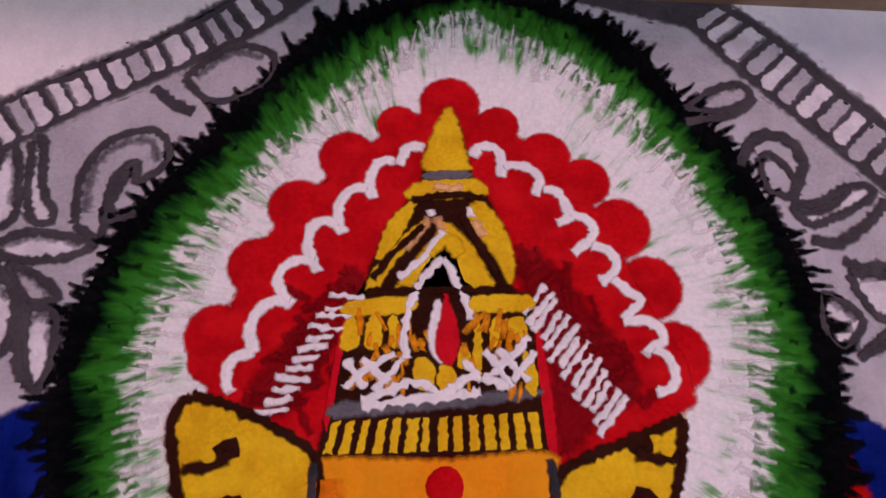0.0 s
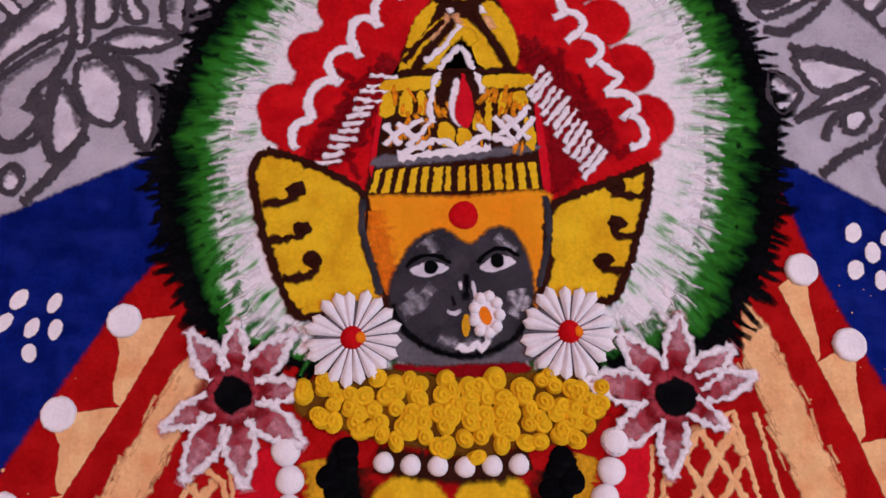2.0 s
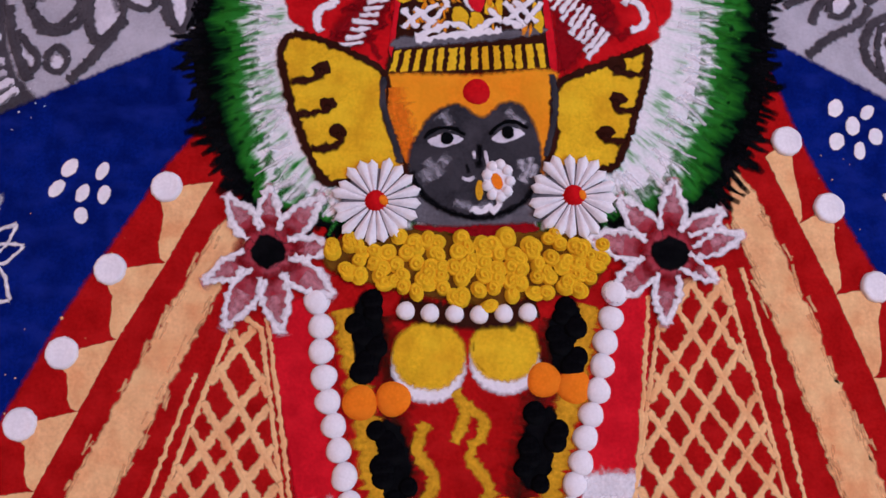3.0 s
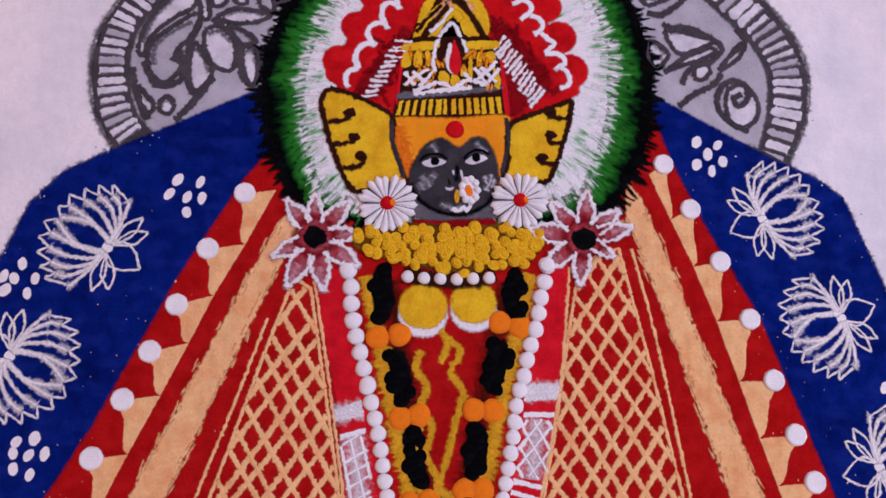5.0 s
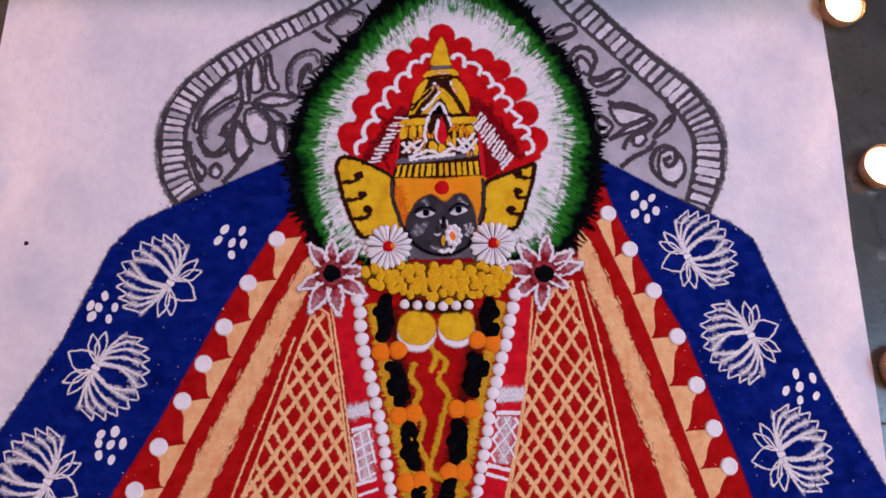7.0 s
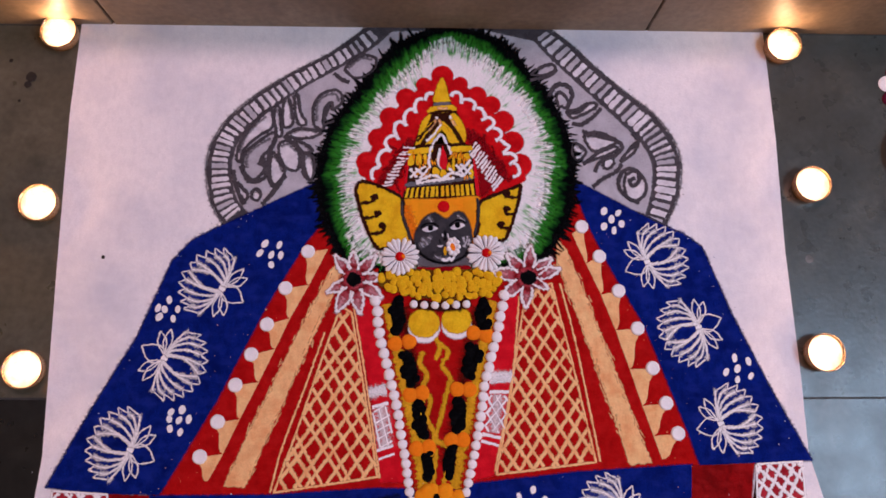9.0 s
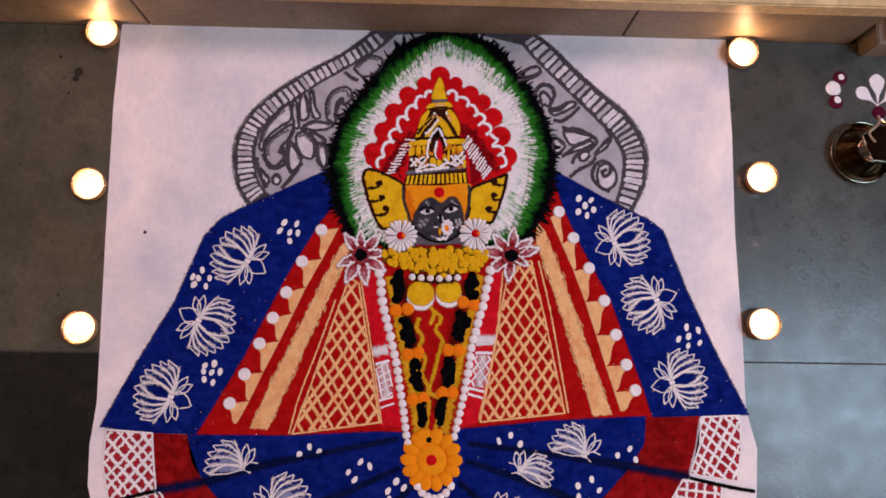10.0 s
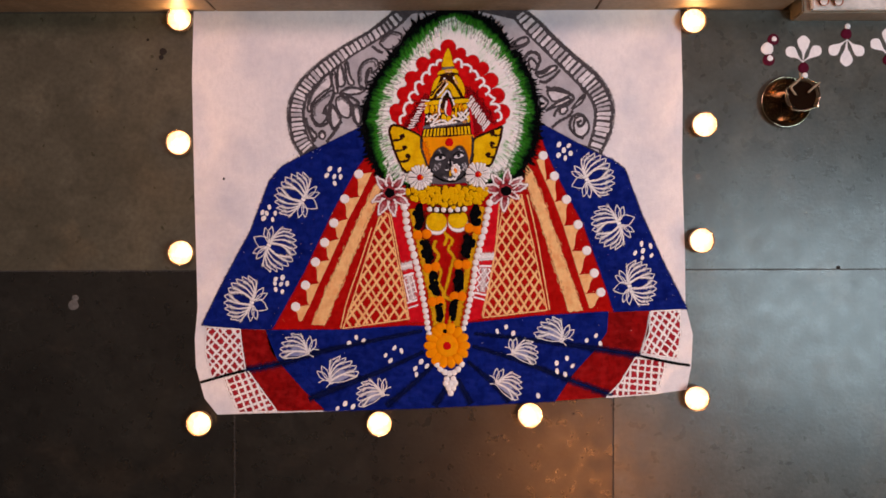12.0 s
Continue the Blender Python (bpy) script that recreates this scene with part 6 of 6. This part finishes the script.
def powder_sprig(name, centre, up):
    """White powder drops fanning from a wine-red heap."""
    t = tagged(empty(name), "white powder sprig with a wine-red heart on stone", "floor motif", "powder sprigs on the floor")
    for ang, lng, wid in ((90, 40, 9.8), (140, 33, 8.8), (42, 34, 8.8)):
        a = radians(ang if up else -ang)
        pts = []
        for u, w_ in ((0.0, 0.12), (0.35, 0.25), (0.65, 0.85), (0.85, 1.0), (1.0, 0.55), (1.06, 0.0), (1.0, -0.55), (0.85, -1.0), (0.65, -0.85), (0.35, -0.25)):
            x, y = u * lng, w_ * wid
            pts.append((centre[0] + x * math.cos(a) - y * math.sin(a), centre[1] + x * math.sin(a) + y * math.cos(a)))
        patch("drop", pts, 0, WHITE, t, "white powder drop", True, 0.25)
    s = 1 if up else -1
    dome("heart", 8.8, 2.4, 0, WINE, t, (centre[0], centre[1] - 9 * s), "wine-red powder heap")
    dome("bead", 4.8, 2.0, 0, WHITE, t, (centre[0] + 2, centre[1] - 21 * s), "small white heap")


WINE = powder("wine_powder", (0.085, 0.008, 0.022), (0.05, 0.005, 0.012), 0.3, 0.6, 90)
for centre, up in zip([(580.6, -83.9), (648.3, -48.3), (714.7, -71.8)], (True, False, True)):
    powder_sprig("powder_sprig", centre, up)
t = tagged(empty("powder_dots"), "white and wine-red powder dots on the stone floor", "floor motif")
for (x, y), r, m in zip([(523.1, -62.2), (532.6, -47.9), (533.5, -47.3), (525.4, -80.1), (526.9, -78.0)], (10, 9.2, 5.2, 9.6, 5.8), (WHITE, WINE, WHITE, WINE, WHITE)):
    dome("dot", r, 1.8 if r > 8 else 2.6, 0, m, t, (x, y), "round powder dot")


def marigold(place, r):
    """A flower head of many ruffled petals."""
    t = tagged(empty("marigold"), "yellow marigold flower head on the marble threshold", "flower", "marigolds on the threshold")
    verts, faces = [], []
    for k in range(220):
        u = (k + 0.5) / 220
        el, az = math.asin(u) if u < 1 else 1.5, k * 2.39996
        d = Vector((math.cos(el) * math.cos(az), math.cos(el) * math.sin(az), math.sin(el) * 0.8 + 0.1))
        s = d.cross(Vector((0, 0, 1))).normalized()
        n = s.cross(d)
        b = len(verts)
        w = r * 0.17 * rnd.uniform(0.8, 1.2)
        q = d * r * rnd.uniform(0.85, 1.08)
        for p in (d * r * 0.45 - s * w * 0.4, d * r * 0.45 + s * w * 0.4, q + s * w + n * w * 0.4, q + n * w * 0.1 + d * w * 0.3, q - s * w + n * w * 0.4):
            verts.append(tuple(p + Vector((0, 0, r * 0.35))))
        faces += [(b, b + 1, b + 2, b + 3), (b, b + 3, b + 4)]
    tagged(link("petals", verts, faces, MARIGOLD, t, "ruffled yellow petals"), kind="stuff")
    part("calyx", lathe([(0, 0), (r * 500, 0), (r * 550, r * 350), (r * 300, r * 700), (0, r * 750)], 12), CLAY, t, "dark calyx", True)
    t.location = place
    return t


marigold((0.584, 0.012, 0.052), 0.015)
marigold((0.606, 0.018, 0.052), 0.022)


def clay_cup(place):
    t = tagged(empty("clay_cup"), "tiny red clay cup with cream filling on the threshold", "clay cup", "clay cups on the threshold")
    part("cup", lathe([(0, 0), (4, 0), (6, 4), (7, 7), (6.4, 7.2), (5.4, 5), (0, 4)], 20), CLAY, t, "red clay cup", True)
    part("filling", lathe([(0, 6.6), (3.6, 6.2), (5.6, 5.4)], 20), PALE_MARBLE, t, "cream filling", True)
    t.location = place
    return t


clay_cup((0.585, -0.006, 0.052))
clay_cup((0.607, -0.006, 0.052))
# small dirt
DIRT = simple("dirt", (0.014, 0.010, 0.007), 0.9, grain=0.4)
t = tagged(empty("dirt_specks"), "dark dirt specks on the sheet and stone floor", "dirt", kind="stuff")
for x, y, r in ((-339, -266, 2.2), (-459, -45, 2.4), (-435, -64, 6.2), (-438, -73, 4.2), (-445, -92, 1.8), (-12, -640, 1.6), (215, -640, 1.6), (635, -409, 3.0)):
    dome("speck", r, 0.7, 0, DIRT, t, (x, y), "", 7, 2)
PALE_SPOT = simple("dried_splash", (0.10, 0.10, 0.095), 0.6, grain=0.3)
t = tagged(empty("dried_splash"), "pale dried splashes on the stone floor", "stain", kind="stuff")
for x, y, r in ((414, -265, 4.5), (-579, -466, 8.5), (-576, -455, 5.5)):
    dome("splash", r, 0.25, -3.9, PALE_SPOT, t, (x, y), "", 10, 2)
